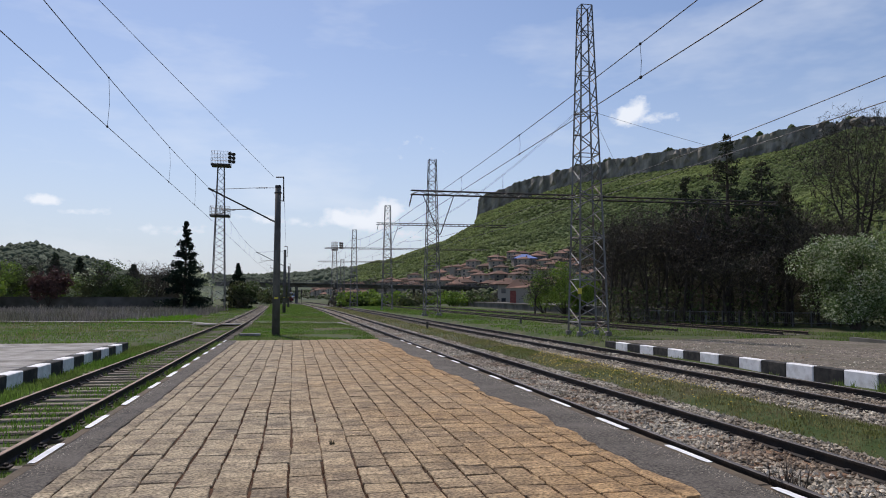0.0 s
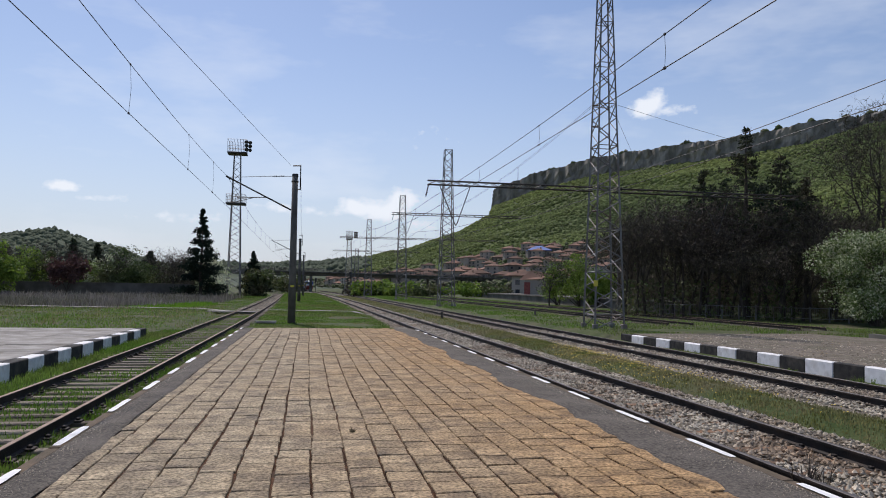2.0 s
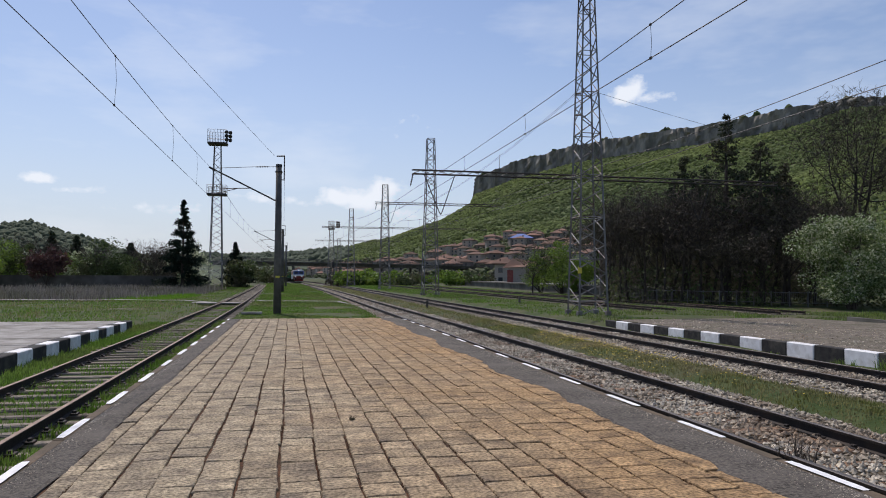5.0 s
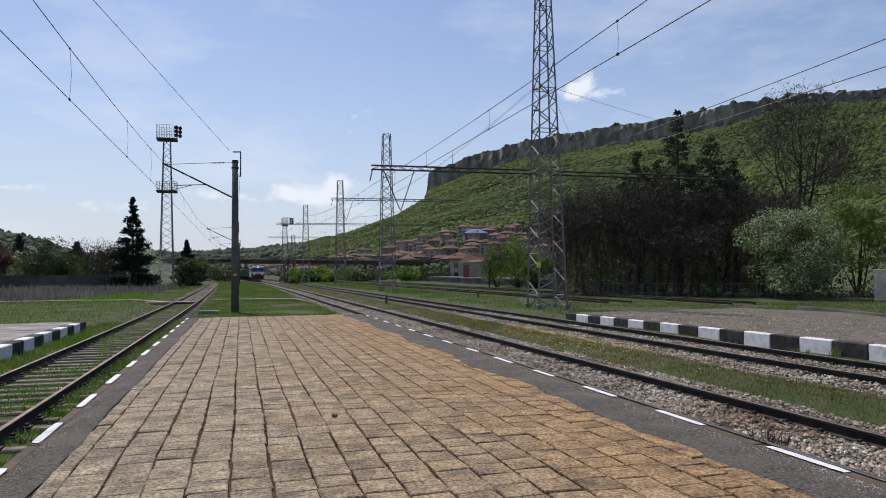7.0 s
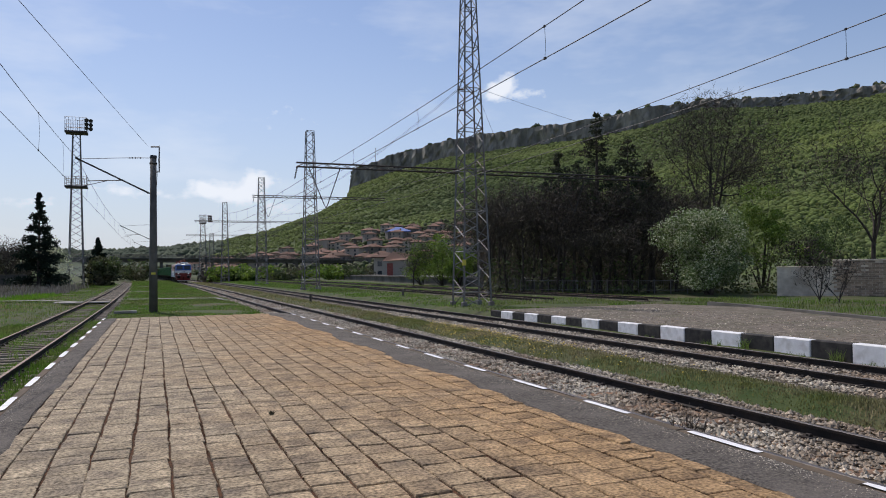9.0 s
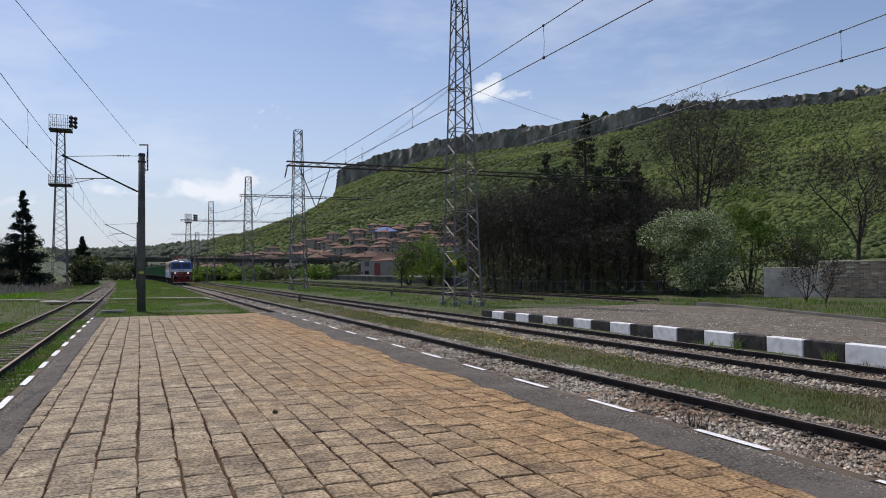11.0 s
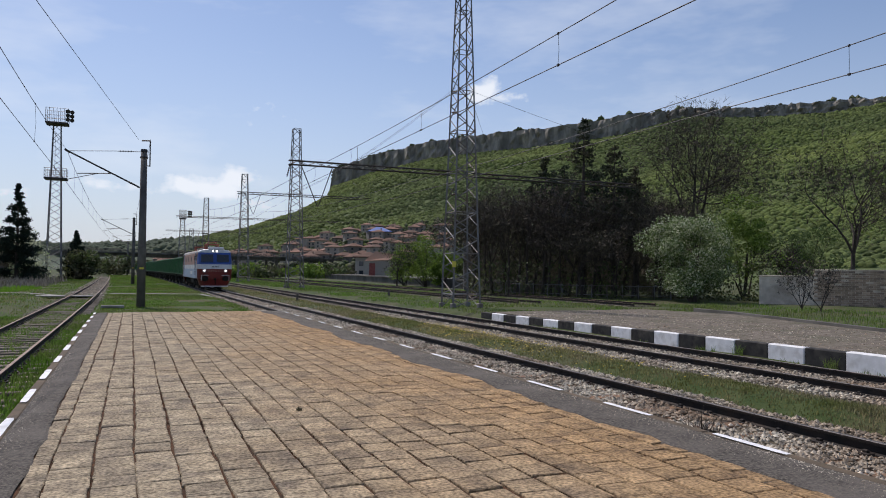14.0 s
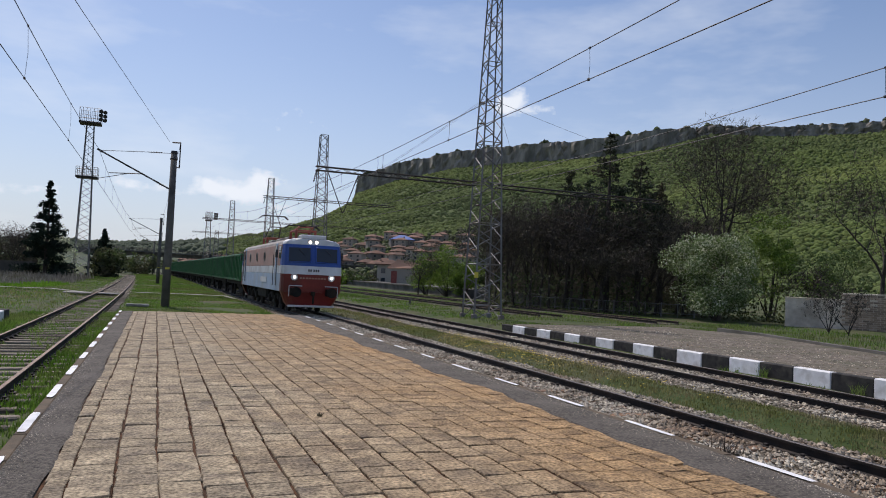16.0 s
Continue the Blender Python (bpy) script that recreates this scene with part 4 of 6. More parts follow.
# ---- floodlight towers ----
def floodlight_tower(x, y, h, lower, k_=1.0):
    z = ground_z(x, y)
    t = thing("floodlight_tower", "tall grey lattice floodlight tower with railed work platforms", "floodlight tower", "floodlight towers", pose(x, y, z))
    corner, zs = lattice(None, 2.1, 1.0, h - 2.4, 22)
    for k in range(4):
        mb = MB()
        mb.tube(corner(k, 0), corner(k, h - 2.4), 0.08, 4, 0.065)
        part("leg", mb, M_GALV, t)
    mb = MB()
    for i in range(22):
        for k in range(4):
            a, b = (k, (k + 1) % 4) if i % 2 else ((k + 1) % 4, k)
            mb.tube(corner(a, zs[i]), corner(b, zs[i + 1]), 0.04, 3)
    part("bracing", mb, M_GALV, t)
    for zb, lamps in ((h - 2.4, True),) + (((lower, False),) if lower else ()):
        pl = MB()
        pl.cbox((0, 0, zb), (3.1 * k_, 2.6, 0.28), 0.04)
        deck = part("basket_floor", pl, M_DARKSTEEL, t)
        mb = MB()
        hh = 2.2 if lamps else 1.5
        for i in range(7):
            for yy in (-1.28, 1.28):
                mb.tube(((-1.5 + i * 0.5) * k_, yy, zb), ((-1.5 + i * 0.5) * k_, yy, zb + hh), 0.035, 3)
        for zz in (0.55, 1.1, hh):
            for yy in (-1.28, 1.28):
                mb.tube((-1.5 * k_, yy, zb + zz), (1.5 * k_, yy, zb + zz), 0.035, 3)
            for xx in (-1.5 * k_, 1.5 * k_):
                mb.tube((xx, -1.28, zb + zz), (xx, 1.28, zb + zz), 0.035, 3)
        part("railing", mb, M_GALV, deck)
        if lamps:
            for i in range(3):
                for j in range(2):
                    mb = MB()
                    c = Vector((1.25 + 0.55 * j, -0.9 + 0.5 * j, zb + 0.7 + i * 0.62))
                    mb.tube(c, c + Vector((0.25, -0.5, -0.18)), 0.16, 8, 0.33)
                    part("floodlight", mb, M_DARKSTEEL, t)
    return t


floodlight_tower(-12.1, 125, 26.05, 15.25)
floodlight_tower(11.0, 205, 17.4, 0, 0.55)


# ---- bridge ----
def bridge():
    b = thing("road_bridge", "long grey concrete road bridge crossing above the tracks", "bridge", "", pose(0, 0, -1.0))
    a, c = Vector((-20.9, 228, 0)), Vector((121.6, 330, 0))
    d = (c - a).normalized()
    ang = math.degrees(math.atan2(d.y, d.x))
    L = (c - a).length
    rot = Euler((0, 0, radians(ang))).to_matrix()
    mid = (a + c) / 2
    mb = MB()
    mb.cbox((mid.x, mid.y, 7.2), (L, 9.0, 0.5), 0.05, rot)
    mb.cbox((mid.x, mid.y, 6.55), (L, 7.0, 0.9), 0.05, rot)
    part("deck", mb, M_OLDWALL, b)
    for s in (-4.3, 4.3):
        mb = MB()
        n = int(L / 2.5)
        for i in range(n + 1):
            p = a + d * (L * i / n) + Vector((-d.y, d.x, 0)) * s
            mb.box((p.x, p.y, 7.9), (0.1, 0.1, 0.95))
        for zz in (7.85, 8.3):
            o = Vector((-d.y, d.x, 0)) * s
            mb.tube(a + o + Vector((0, 0, zz)), c + o + Vector((0, 0, zz)), 0.05, 4)
        part("parapet_rail", mb, M_DARKSTEEL, b)
    for i in range(9):
        k = (i + 0.28) / 9 * L
        for s in (-2.6, 2.6):
            p = a + d * k + Vector((-d.y, d.x, 0)) * s
            mb = MB()
            mb.tube((p.x, p.y, 0.5), (p.x, p.y, 6.2), 0.5, 10)
            part("pier", mb, M_OLDWALL, b)
    return b


bridge()


# ---- train ----
LOCO_L, V = 17.8, 16.4
FRONT16 = 36.0


def loco():
    t = thing("electric_locomotive", "red, white and blue electric locomotive with lit headlights", "locomotive")
    W, L = 3.0, LOCO_L
    h0, h1 = 1.05, 3.62          # body bottom and roof edge above the rail
    y0, y1 = -L / 2 + 0.6, L / 2 - 0.6
    # side bands
    for nm, za, zb, m, lb in (("lower_side", 1.05, 1.92, M_LSKY, "pale blue lower side band"), ("white_band", 1.924, 2.32, M_LWHITE, "white side band"), ("upper_side", 2.324, 3.36, M_LPINK, "faded red upper side band")):
        mb = MB()
        mb.cbox((0, 0, (za + zb) / 2), (W - 0.04, L - 1.5, zb - za), 0.015)
        part(nm, mb, m, t, lb)
    mb = MB()
    mb.prism([(-1.46, 3.36), (-1.40, 3.5), (-1.15, 3.66), (-0.6, 3.74), (0.6, 3.74), (1.15, 3.66), (1.40, 3.5), (1.46, 3.36)], 1, -L / 2 + 0.9, L / 2 - 0.9)
    part("roof", mb, M_LROOF, t, "grey dusty roof")
    for sx in (-1, 1):
        for i in range(3):
            mb = MB()
            mb.tube((sx * 1.475, -L / 2 + 6.5 + 3.2 * i, 2.86), (sx * 1.50, -L / 2 + 6.5 + 3.2 * i, 2.86), 0.24, 16)
            w = part("side_window", mb, M_WINDOW, t, "round dark side window")
            mb = MB()
            for k in range(16):
                a, b = 2 * math.pi * k / 16, 2 * math.pi * (k + 1) / 16
                mb.tube((sx * 1.495, -L / 2 + 6.5 + 3.2 * i + 0.26 * math.cos(a), 2.86 + 0.26 * math.sin(a)), (sx * 1.495, -L / 2 + 6.5 + 3.2 * i + 0.26 * math.cos(b), 2.86 + 0.26 * math.sin(b)), 0.03, 4)
            part("window_ring", mb, M_LROOF, w)
        mb = MB()
        mb.cbox((sx * 1.482, -L / 2 + 6.6, 1.55), (0.03, 2.4, 0.3), 0.008)
        part("side_plate", mb, M_LWHITE, t, "white lettering strip")
        for yy in (-1, 1):
            mb = MB()
            mb.cbox((sx * 1.485, yy * (L / 2 - 2.3), 2.3), (0.03, 0.72, 2.3), 0.01)
            dr = part("cab_door", mb, M_LSKY, t)
            mb = MB()
            mb.cbox((sx * 1.505, yy * (L / 2 - 2.3), 3.05), (0.02, 0.46, 0.6), 0.008)
            part("door_window", mb, M_WINDOW, dr)
            for dy in (-0.5, 0.5):
                mb = MB()
                mb.tube((sx * 1.55, yy * (L / 2 - 2.3) + dy, 1.3), (sx * 1.55, yy * (L / 2 - 2.3) + dy, 2.9), 0.02, 5)
                part("handrail", mb, M_DARKSTEEL, t)
    # cab ends: red below, white band, blue with windows above
    for e in (-1, 1):
        def fy(z):
            """Front face: raked back above the waist and tucked in below."""
            if z > 2.3:
                return L / 2 - 0.12 - (z - 2.3) * 0.22
            return L / 2 - 0.12 + (0.06 if z > 1.4 else 0.06 - (1.4 - z) * 0.25)

        def ring(z, hw, deep):
            f = fy(z)
            pts = [(-hw, f - deep), (-hw, f - 0.32), (-hw + 0.10, f - 0.13), (-hw + 0.38, f - 0.03), (0, f), (hw - 0.38, f - 0.03), (hw - 0.10, f - 0.13), (hw, f - 0.32), (hw, f - deep)]
            return [(x, y * e, z) for x, y in pts]

        def shell(name, zs, m, lb="", mi=None):
            mb = MB()
            vs = []
            for z, hw in zs:
                vs += ring(z, hw, 0.75)
            k = 9
            fs = []
            for i in range(len(zs) - 1):
                for j in range(k - 1):
                    q = (i * k + j, i * k + j + 1, (i + 1) * k + j + 1, (i + 1) * k + j)
                    fs.append(q if e < 0 else tuple(reversed(q)))
            fs += [tuple(range(k)), tuple(range((len(zs) - 1) * k, len(zs) * k))]
            mb.add(vs, fs)
            return part(name, mb, m, t, lb, False)

        shell("cab_skirt", [(0.32, 1.05), (0.5, 1.22), (0.95, 1.42), (1.05, 1.48)], M_LRED, "red curved skirt")
        shell("cab_red_front", [(1.054, 1.49), (1.92, 1.5)], M_LRED, "red lower front")
        shell("cab_white_front", [(1.924, 1.5), (2.34, 1.5)], M_LWHITE, "white front band")
        shell("cab_blue_front", [(2.344, 1.5), (2.9, 1.48), (3.40, 1.43)], M_LBLUE, "blue upper front")
        shell("cab_roof", [(3.404, 1.44), (3.52, 1.38), (3.64, 1.2), (3.70, 0.9)], M_LWHITE, "off-white cab roof")
        for sx in (-1, 1):
            mb = MB()
            rake = Euler((math.atan(0.22) * e, 0, 0)).to_matrix() @ Euler((0, 0, -sx * 0.075 * e)).to_matrix()
            c = Vector((sx * 0.68, e * (fy(2.9) + 0.005), 2.9))
            mb.cbox(c, (1.18, 0.06, 0.82), 0.028, rake)
            fr = part("windscreen_frame", mb, M_LBLUE, t)
            mb = MB()
            mb.cbox(c + Vector((0, 0.028 * e, 0)), (1.06, 0.04, 0.70), 0.015, rake)
            part("windscreen", mb, M_WINDOW, fr)
            mb = MB()
            mb.tube(c + Vector((-0.1, 0.07 * e, 0.29)), c + Vector((0.22, 0.075 * e, 0.0)), 0.014, 4)
            part("wiper", mb, M_DARKSTEEL, fr)
            # headlights
            mb = MB()
            hc = Vector((sx * 0.92, e * (fy(1.8) - 0.03), 1.78))
            mb.tube(hc, hc + Vector((0, 0.09 * e, 0)), 0.17, 16, 0.16)
            hl = part("headlight", mb, M_LWHITE, t, "white-rimmed headlight")
            mb = MB()
            mb.tube(hc + Vector((0, 0.085 * e, 0)), hc + Vector((0, 0.105 * e, 0)), 0.07, 14)
            part("lens", mb, M_LAMP if e < 0 else M_WINDOW, hl, "lit lens" if e < 0 else "")
            # buffers
            mb = MB()
            mb.tube((sx * 0.875, e * (L / 2 - 0.2), 1.06), (sx * 0.875, e * (L / 2 + 0.42), 1.06), 0.11, 10)
            mb.tube((sx * 0.875, e * (L / 2 + 0.40), 1.06), (sx * 0.875, e * (L / 2 + 0.45), 1.06), 0.25, 16)
            mb.cbox((sx * 0.875, e * (L / 2 - 0.05), 1.06), (0.42, 0.3, 0.36), 0.03)
            part("buffer", mb, M_LUNDER, t)
            mb = MB()
            q = [Vector((sx * 0.875 + u, e * (L / 2 + 0.2), 1.06 + w)) for u, w in ((0.32 * sx, -0.22), (0.32 * sx, 0.3), (-0.32 * sx, 0.3))]
            mb.line(q, 0.02, 4)
            part("grab_rail", mb, M_LWHITE, t)
            mb = MB()
            mb.cbox((sx * 1.66, e * (L / 2 - 1.1), 2.9), (0.1, 0.06, 0.42), 0.02)
            mb.tube((sx * 1.48, e * (L / 2 - 1.1), 3.1), (sx * 1.66, e * (L / 2 - 1.1), 3.0), 0.015, 4)
            part("mirror", mb, M_DARKSTEEL, t)
            mb = MB()
            mb.cbox((sx * 1.485, e * (L / 2 - 1.15), 2.98), (0.03, 0.6, 0.62), 0.012)
            part("cab_side_window", mb, M_WINDOW, t)
        mb = MB()
        for sx in (-0.16, 0.16):
            mb.tube((sx, e * (fy(3.5) - 0.25), 3.56), (sx, e * (fy(3.5) + 0.0), 3.54), 0.13, 12)
        tl = part("top_lamp", mb, M_LROOF, t)
        mb = MB()
        for sx in (-0.16, 0.16):
            mb.tube((sx, e * (fy(3.5) - 0.002), 3.54), (sx, e * (fy(3.5) + 0.015), 3.54), 0.085, 12)
        part("lens", mb, M_LAMP if e < 0 else M_WINDOW, tl, "lit lens" if e < 0 else "")
        mb = MB()
        for i in range(5):
            mb.cbox((-0.22 + i * 0.11 + (0.04 if i > 1 else 0), e * (fy(2.15) + 0.004), 2.13), (0.07, 0.012, 0.11), 0.003)
        part("number_bars", mb, M_DARKSTEEL, t)
        mb = MB()
        for i in range(9):
            mb.cbox((-0.6 + i * 0.15, e * (fy(1.75) - 0.012 * abs(i - 4) * 0.5 + 0.004), 1.74), (0.09, 0.012, 0.07), 0.003)
        part("lettering_bars", mb, M_LPINK, t)
        mb = MB()
        mb.cbox((0, e * (L / 2 - 0.25), 0.36), (2.3, 0.16, 0.1), 0.02)
        part("plough_edge", mb, M_LWHITE, t)
        mb = MB()
        mb.cbox((0, e * (L / 2 + 0.1), 1.0), (0.16, 0.4, 0.2), 0.03)
        mb.tube((0, e * (L / 2 + 0.25), 0.95), (0, e * (L / 2 + 0.22), 0.5), 0.05, 6)
        part("coupling", mb, M_LUNDER, t)
    # bogies and wheels
    for yb in (-4.7, 4.7):
        mb = MB()
        for sx in (-1.02, 1.02):
            mb.cbox((sx, yb, 0.72), (0.16, 5.4, 0.3), 0.04)
            for k in (-1.95, 0, 1.95):
                mb.cbox((sx * 1.08, yb + k, 0.55), (0.2, 0.42, 0.42), 0.05)
                mb.tube((sx * 1.1, yb + k + 0.55, 0.5), (sx * 1.1, yb + k + 0.55, 0.95), 0.11, 8)
        mb.cbox((0, yb, 0.7), (1.8, 4.6, 0.4), 0.06)
        bg = part("bogie", mb, M_LUNDER, t)
        for k in (-1.95, 0, 1.95):
            for sx in (-0.75, 0.75):
                mb = MB()
                mb.tube((sx - 0.07, yb + k, 0.62), (sx + 0.07, yb + k, 0.62), 0.62, 24)
                part("wheel", mb, M_LUNDER, bg)
    mb = MB()
    mb.cbox((0, 0, 0.85), (2.4, 3.6, 0.7), 0.06)
    part("battery_box", mb, M_LUNDER, t)
    # roof gear
    for yy in (-3.4, -0.6, 2.6):
        mb = MB()
        mb.cbox((0.1, yy, 3.86), (1.2, 1.5, 0.26), 0.05)
        part("roof_box", mb, M_LROOF, t)
    mb = MB()
    mb.cbox((0.25, -L / 2 + 2.0, 3.84), (1.3, 0.9, 0.26), 0.05)
    part("air_unit", mb, M_LWHITE, t)
    for yc, up in ((-L / 2 + 3.3, False), (L / 2 - 4.2, True)):
        mb = MB()
        for sx in (-0.5, 0.5):
            mb.cbox((sx, yc, 4.22), (0.1, 1.9, 0.08), 0.02)
            for k in (-0.8, 0.8):
                mb.tube((sx, yc + k, 3.7), (sx, yc + k, 4.22), 0.07, 8)
        for k in (-0.8, 0.8):
            mb.cbox((0, yc + k, 4.22), (1.1, 0.1, 0.08), 0.02)
        pb = part("pantograph_base", mb, M_LRUST, t, "red pantograph base frame")
        mb = MB()
        top = 5.72 if up else 4.5
        knee = 4.95 if up else 4.38
        for sx in (-0.45, 0.45):
            mb.tube((sx, yc + 0.7, 4.26), (sx * 0.8, yc - (0.75 if up else 0.95), knee), 0.035, 6)
            mb.tube((sx * 0.8, yc - (0.75 if up else 0.95), knee), (sx * 0.5, yc + 0.3, top), 0.028, 6)
        mb.tube((-0.36, yc - (0.75 if up else 0.95), knee), (0.36, yc - (0.75 if up else 0.95), knee), 0.03, 6)
        part("pantograph_arm", mb, M_DARKSTEEL if up else M_LRUST, pb)
        mb = MB()
        for k in (0.15, 0.45):
            mb.line([(-0.95, yc + k, top - 0.16), (-0.72, yc + k, top + 0.03), (0.72, yc + k, top + 0.03), (0.95, yc + k, top - 0.16)], 0.028, 5)
        part("pantograph_head", mb, M_DARKSTEEL, pb)
    mb = MB()
    for k in range(9):
        mb.tube((0.55, -6 + k * 1.5, 3.7), (0.55, -6 + k * 1.5, 4.03), 0.06, 6)
    mb.line([(0.55, -6.2, 4.05), (0.55, 6.2, 4.05)], 0.025, 5)
    part("busbar", mb, M_DARKSTEEL, t)
    return t


WAG_L = 13.2


def wagon():
    t = thing("hopper_wagon", "green open-topped bulk wagon with ribbed steel sides", "freight wagon", "train of green wagons")
    L = WAG_L - 1.0
    mb = MB()
    mb.cbox((0, 0, 2.25), (2.66, L, 1.84), 0.03)
    body = part("body", mb, M_GREENWAG, t)
    mb = MB()
    mb.cbox((0, 0, 3.205), (2.45, L - 0.3, 0.03), 0.01)
    part("load", mb, M_WAGINNER, t)
    for sx in (-1.34, 1.34):
        for i in range(13):
            mb = MB()
            mb.cbox((sx, -L / 2 + 0.12 + (L - 0.24) * i / 12, 2.25), (0.24, 0.17, 1.86), 0.02)
            part("rib", mb, M_GREENWAG, body)
        mb = MB()
        mb.cbox((sx, 0, 3.17), (0.2, L, 0.14), 0.03)
        mb.cbox((sx, 0, 1.32), (0.18, L, 0.16), 0.03)
        part("top_rail", mb, M_GREENWAG, body)
    for e in (-1, 1):
        for x in (-0.8, 0, 0.8):
            mb = MB()
            mb.cbox((x, e * (L / 2 + 0.06), 2.2), (0.14, 0.12, 1.8), 0.02)
            part("end_rib", mb, M_GREENWAG, body)
        for sx in (-0.875, 0.875):
            mb = MB()
            mb.tube((sx, e * L / 2, 1.06), (sx, e * (WAG_L / 2 - 0.02), 1.06), 0.1, 8)
            mb.tube((sx, e * (WAG_L / 2 - 0.06), 1.06), (sx, e * (WAG_L / 2 - 0.01), 1.06), 0.23, 12)
            part("buffer", mb, M_LUNDER, t)
        mb = MB()
        for sx in (-1.0, 1.0):
            mb.cbox((sx, e * (L / 2 - 2.2), 0.55), (0.14, 2.6, 0.3), 0.04)
        mb.cbox((0, e * (L / 2 - 2.2), 0.6), (2.0, 0.4, 0.35), 0.05)
        bg = part("bogie", mb, M_LUNDER, t)
        for k in (-0.9, 0.9):
            for sx in (-0.75, 0.75):
                mb = MB()
                mb.tube((sx - 0.065, e * (L / 2 - 2.2) + k, 0.46), (sx + 0.065, e * (L / 2 - 2.2) + k, 0.46), 0.46, 18)
                part("wheel", mb, M_LUNDER, bg)
    mb = MB()
    mb.cbox((0, 0, 1.1), (2.3, L, 0.3), 0.04)
    mb.cbox((0, 0, 0.8), (1.5, 3.2, 0.4), 0.08)
    part("underframe", mb, M_LUNDER, t)
    return t


def on_track(y):
    d = 0.5
    a = Vector((C_R1 + bend(y - d), y - d, rise(y - d)))
    b = Vector((C_R1 + bend(y + d), y + d, rise(y + d)))
    t = b - a
    return pose(C_R1 + bend(y), y, Z_R + rise(y), math.degrees(math.atan2(t.z, t.y)), 0, -math.degrees(math.atan2(t.x, t.y)))


TRAIN = [(loco(), LOCO_L / 2 + 0.1)]
first = wagon()
off = LOCO_L + 0.9 + WAG_L / 2
TRAIN.append((first, off))
for _ in range(11):
    off += WAG_L + 0.02
    TRAIN.append((copy_thing(first, pose(0, 0, 0)), off))


def front_at(t):
    return FRONT16 + V * (16 - t)


def motions():
    for ob, back in TRAIN:
        walk(ob, [(t, on_track(front_at(t) + back)) for t in range(17)])


# ---- paving ----
def paver_mesh(w, l, m, seed):
    r = random.Random(seed)
    mb = MB()
    h = 0.035
    j = lambda: r.uniform(-0.008, 0.008)
    b = 0.008
    base = [(-w / 2, -l / 2), (w / 2, -l / 2), (w / 2, l / 2), (-w / 2, l / 2)]
    lo = [(x + j(), y + j(), -h) for x, y in base]
    mid = [(x, y, -b + r.uniform(-0.002, 0.002)) for x, y, _ in lo]
    hi = [(x * (1 - 2 * b / w), y * (1 - 2 * b / l), r.uniform(-0.003, 0.003)) for x, y, _ in lo]
    mb.add(lo + mid + hi + [(r.uniform(-0.03, 0.03), r.uniform(-0.03, 0.03), 0.002)],
           [(i, (i + 1) % 4, 4 + (i + 1) % 4, 4 + i) for i in range(4)] + [(4 + i, 4 + (i + 1) % 4, 8 + (i + 1) % 4, 8 + i) for i in range(4)] + [(8 + i, 8 + (i + 1) % 4, 12) for i in range(4)])
    return mb


LANE, ROW = 0.3125, 0.312
pav_rng = random.Random(11)
far_pav = MB()
count = 0
variants = {}
JOINT0 = -0.03                                        # a lane joint; the others follow at LANE
first_lane = int((PAV0 - JOINT0) / LANE) - 1
for lane in range(first_lane, int((PAV1 - JOINT0) / LANE) + 1):
    xa, xb = max(PAV0, JOINT0 + lane * LANE), min(PAV1, JOINT0 + (lane + 1) * LANE)
    wide = xb - xa
    if wide < 0.1:
        continue
    lx = (xa + xb) / 2
    slip = pav_rng.gauss(0, 0.035)
    y = PY0 + 0.1
    while y < PY1 - 0.2:
        L = ROW + pav_rng.uniform(-0.012, 0.012)
        cy = y + L / 2
        y += L
        # now and then the rows of a lane slip against its neighbours
        if pav_rng.random() < 0.06:
            step_ = pav_rng.uniform(-0.05, 0.05)
            y += step_ if slip * step_ < 0.002 else -step_
            slip += step_
        wob = 0.034 * noise.noise(Vector((lx * 0.5, cy * 0.28, 1))) + 0.010 * noise.noise(Vector((lx * 2.0, cy * 0.9, 5)))
        gap = pav_rng.choice((0.014, 0.018, 0.022))
        z = 0.004 + 0.006 * noise.noise(Vector((lx * 0.6, cy * 0.6, 2))) + pav_rng.uniform(-0.004, 0.004)
        key = (round(wide, 2), gap, pav_rng.randrange(6))
        m = pose(lx + wob, cy, z, pav_rng.uniform(-0.7, 0.7), pav_rng.uniform(-0.7, 0.7), pav_rng.uniform(-1.4, 1.4))
        if key not in variants:
            variants[key] = paver_mesh(wide - gap, ROW - pav_rng.uniform(0.007, 0.013), None, len(variants))
        if 3.4 < cy < 9.4 and count < 330:
            if not hasattr(variants[key], "me"):
                variants[key].me = variants[key].mesh("paver", M_PAVER)
            part("paver", variants[key].me, None, platform, at=m)
            count += 1
        else:
            far_pav.add([m @ Vector(p) for p in variants[key].v], variants[key].f)
ob = part("distant_paving", far_pav, M_PAVER_FAR, platform)
ob["kind"] = "stuff"

# end kerb of the platform
mb = MB()
mb.cbox(((PX0 + PX1) / 2, PY1 + 0.02, -0.26), (PX1 - PX0, 0.14, 0.5), 0.02)
tagged(part("platform_end_kerb", mb, M_EDGE), "worn stone kerb at the end of the platform", "kerb", "", "structure")

# ---- ballast stones ----
OCT = [(1, 0, 0), (0, 1, 0), (-1, 0, 0), (0, -1, 0), (0, 0, 1), (0, 0, -1)]
OCTF = [(0, 1, 4), (1, 2, 4), (2, 3, 4), (3, 0, 4), (1, 0, 5), (2, 1, 5), (3, 2, 5), (0, 3, 5)]
g = random.Random(3)


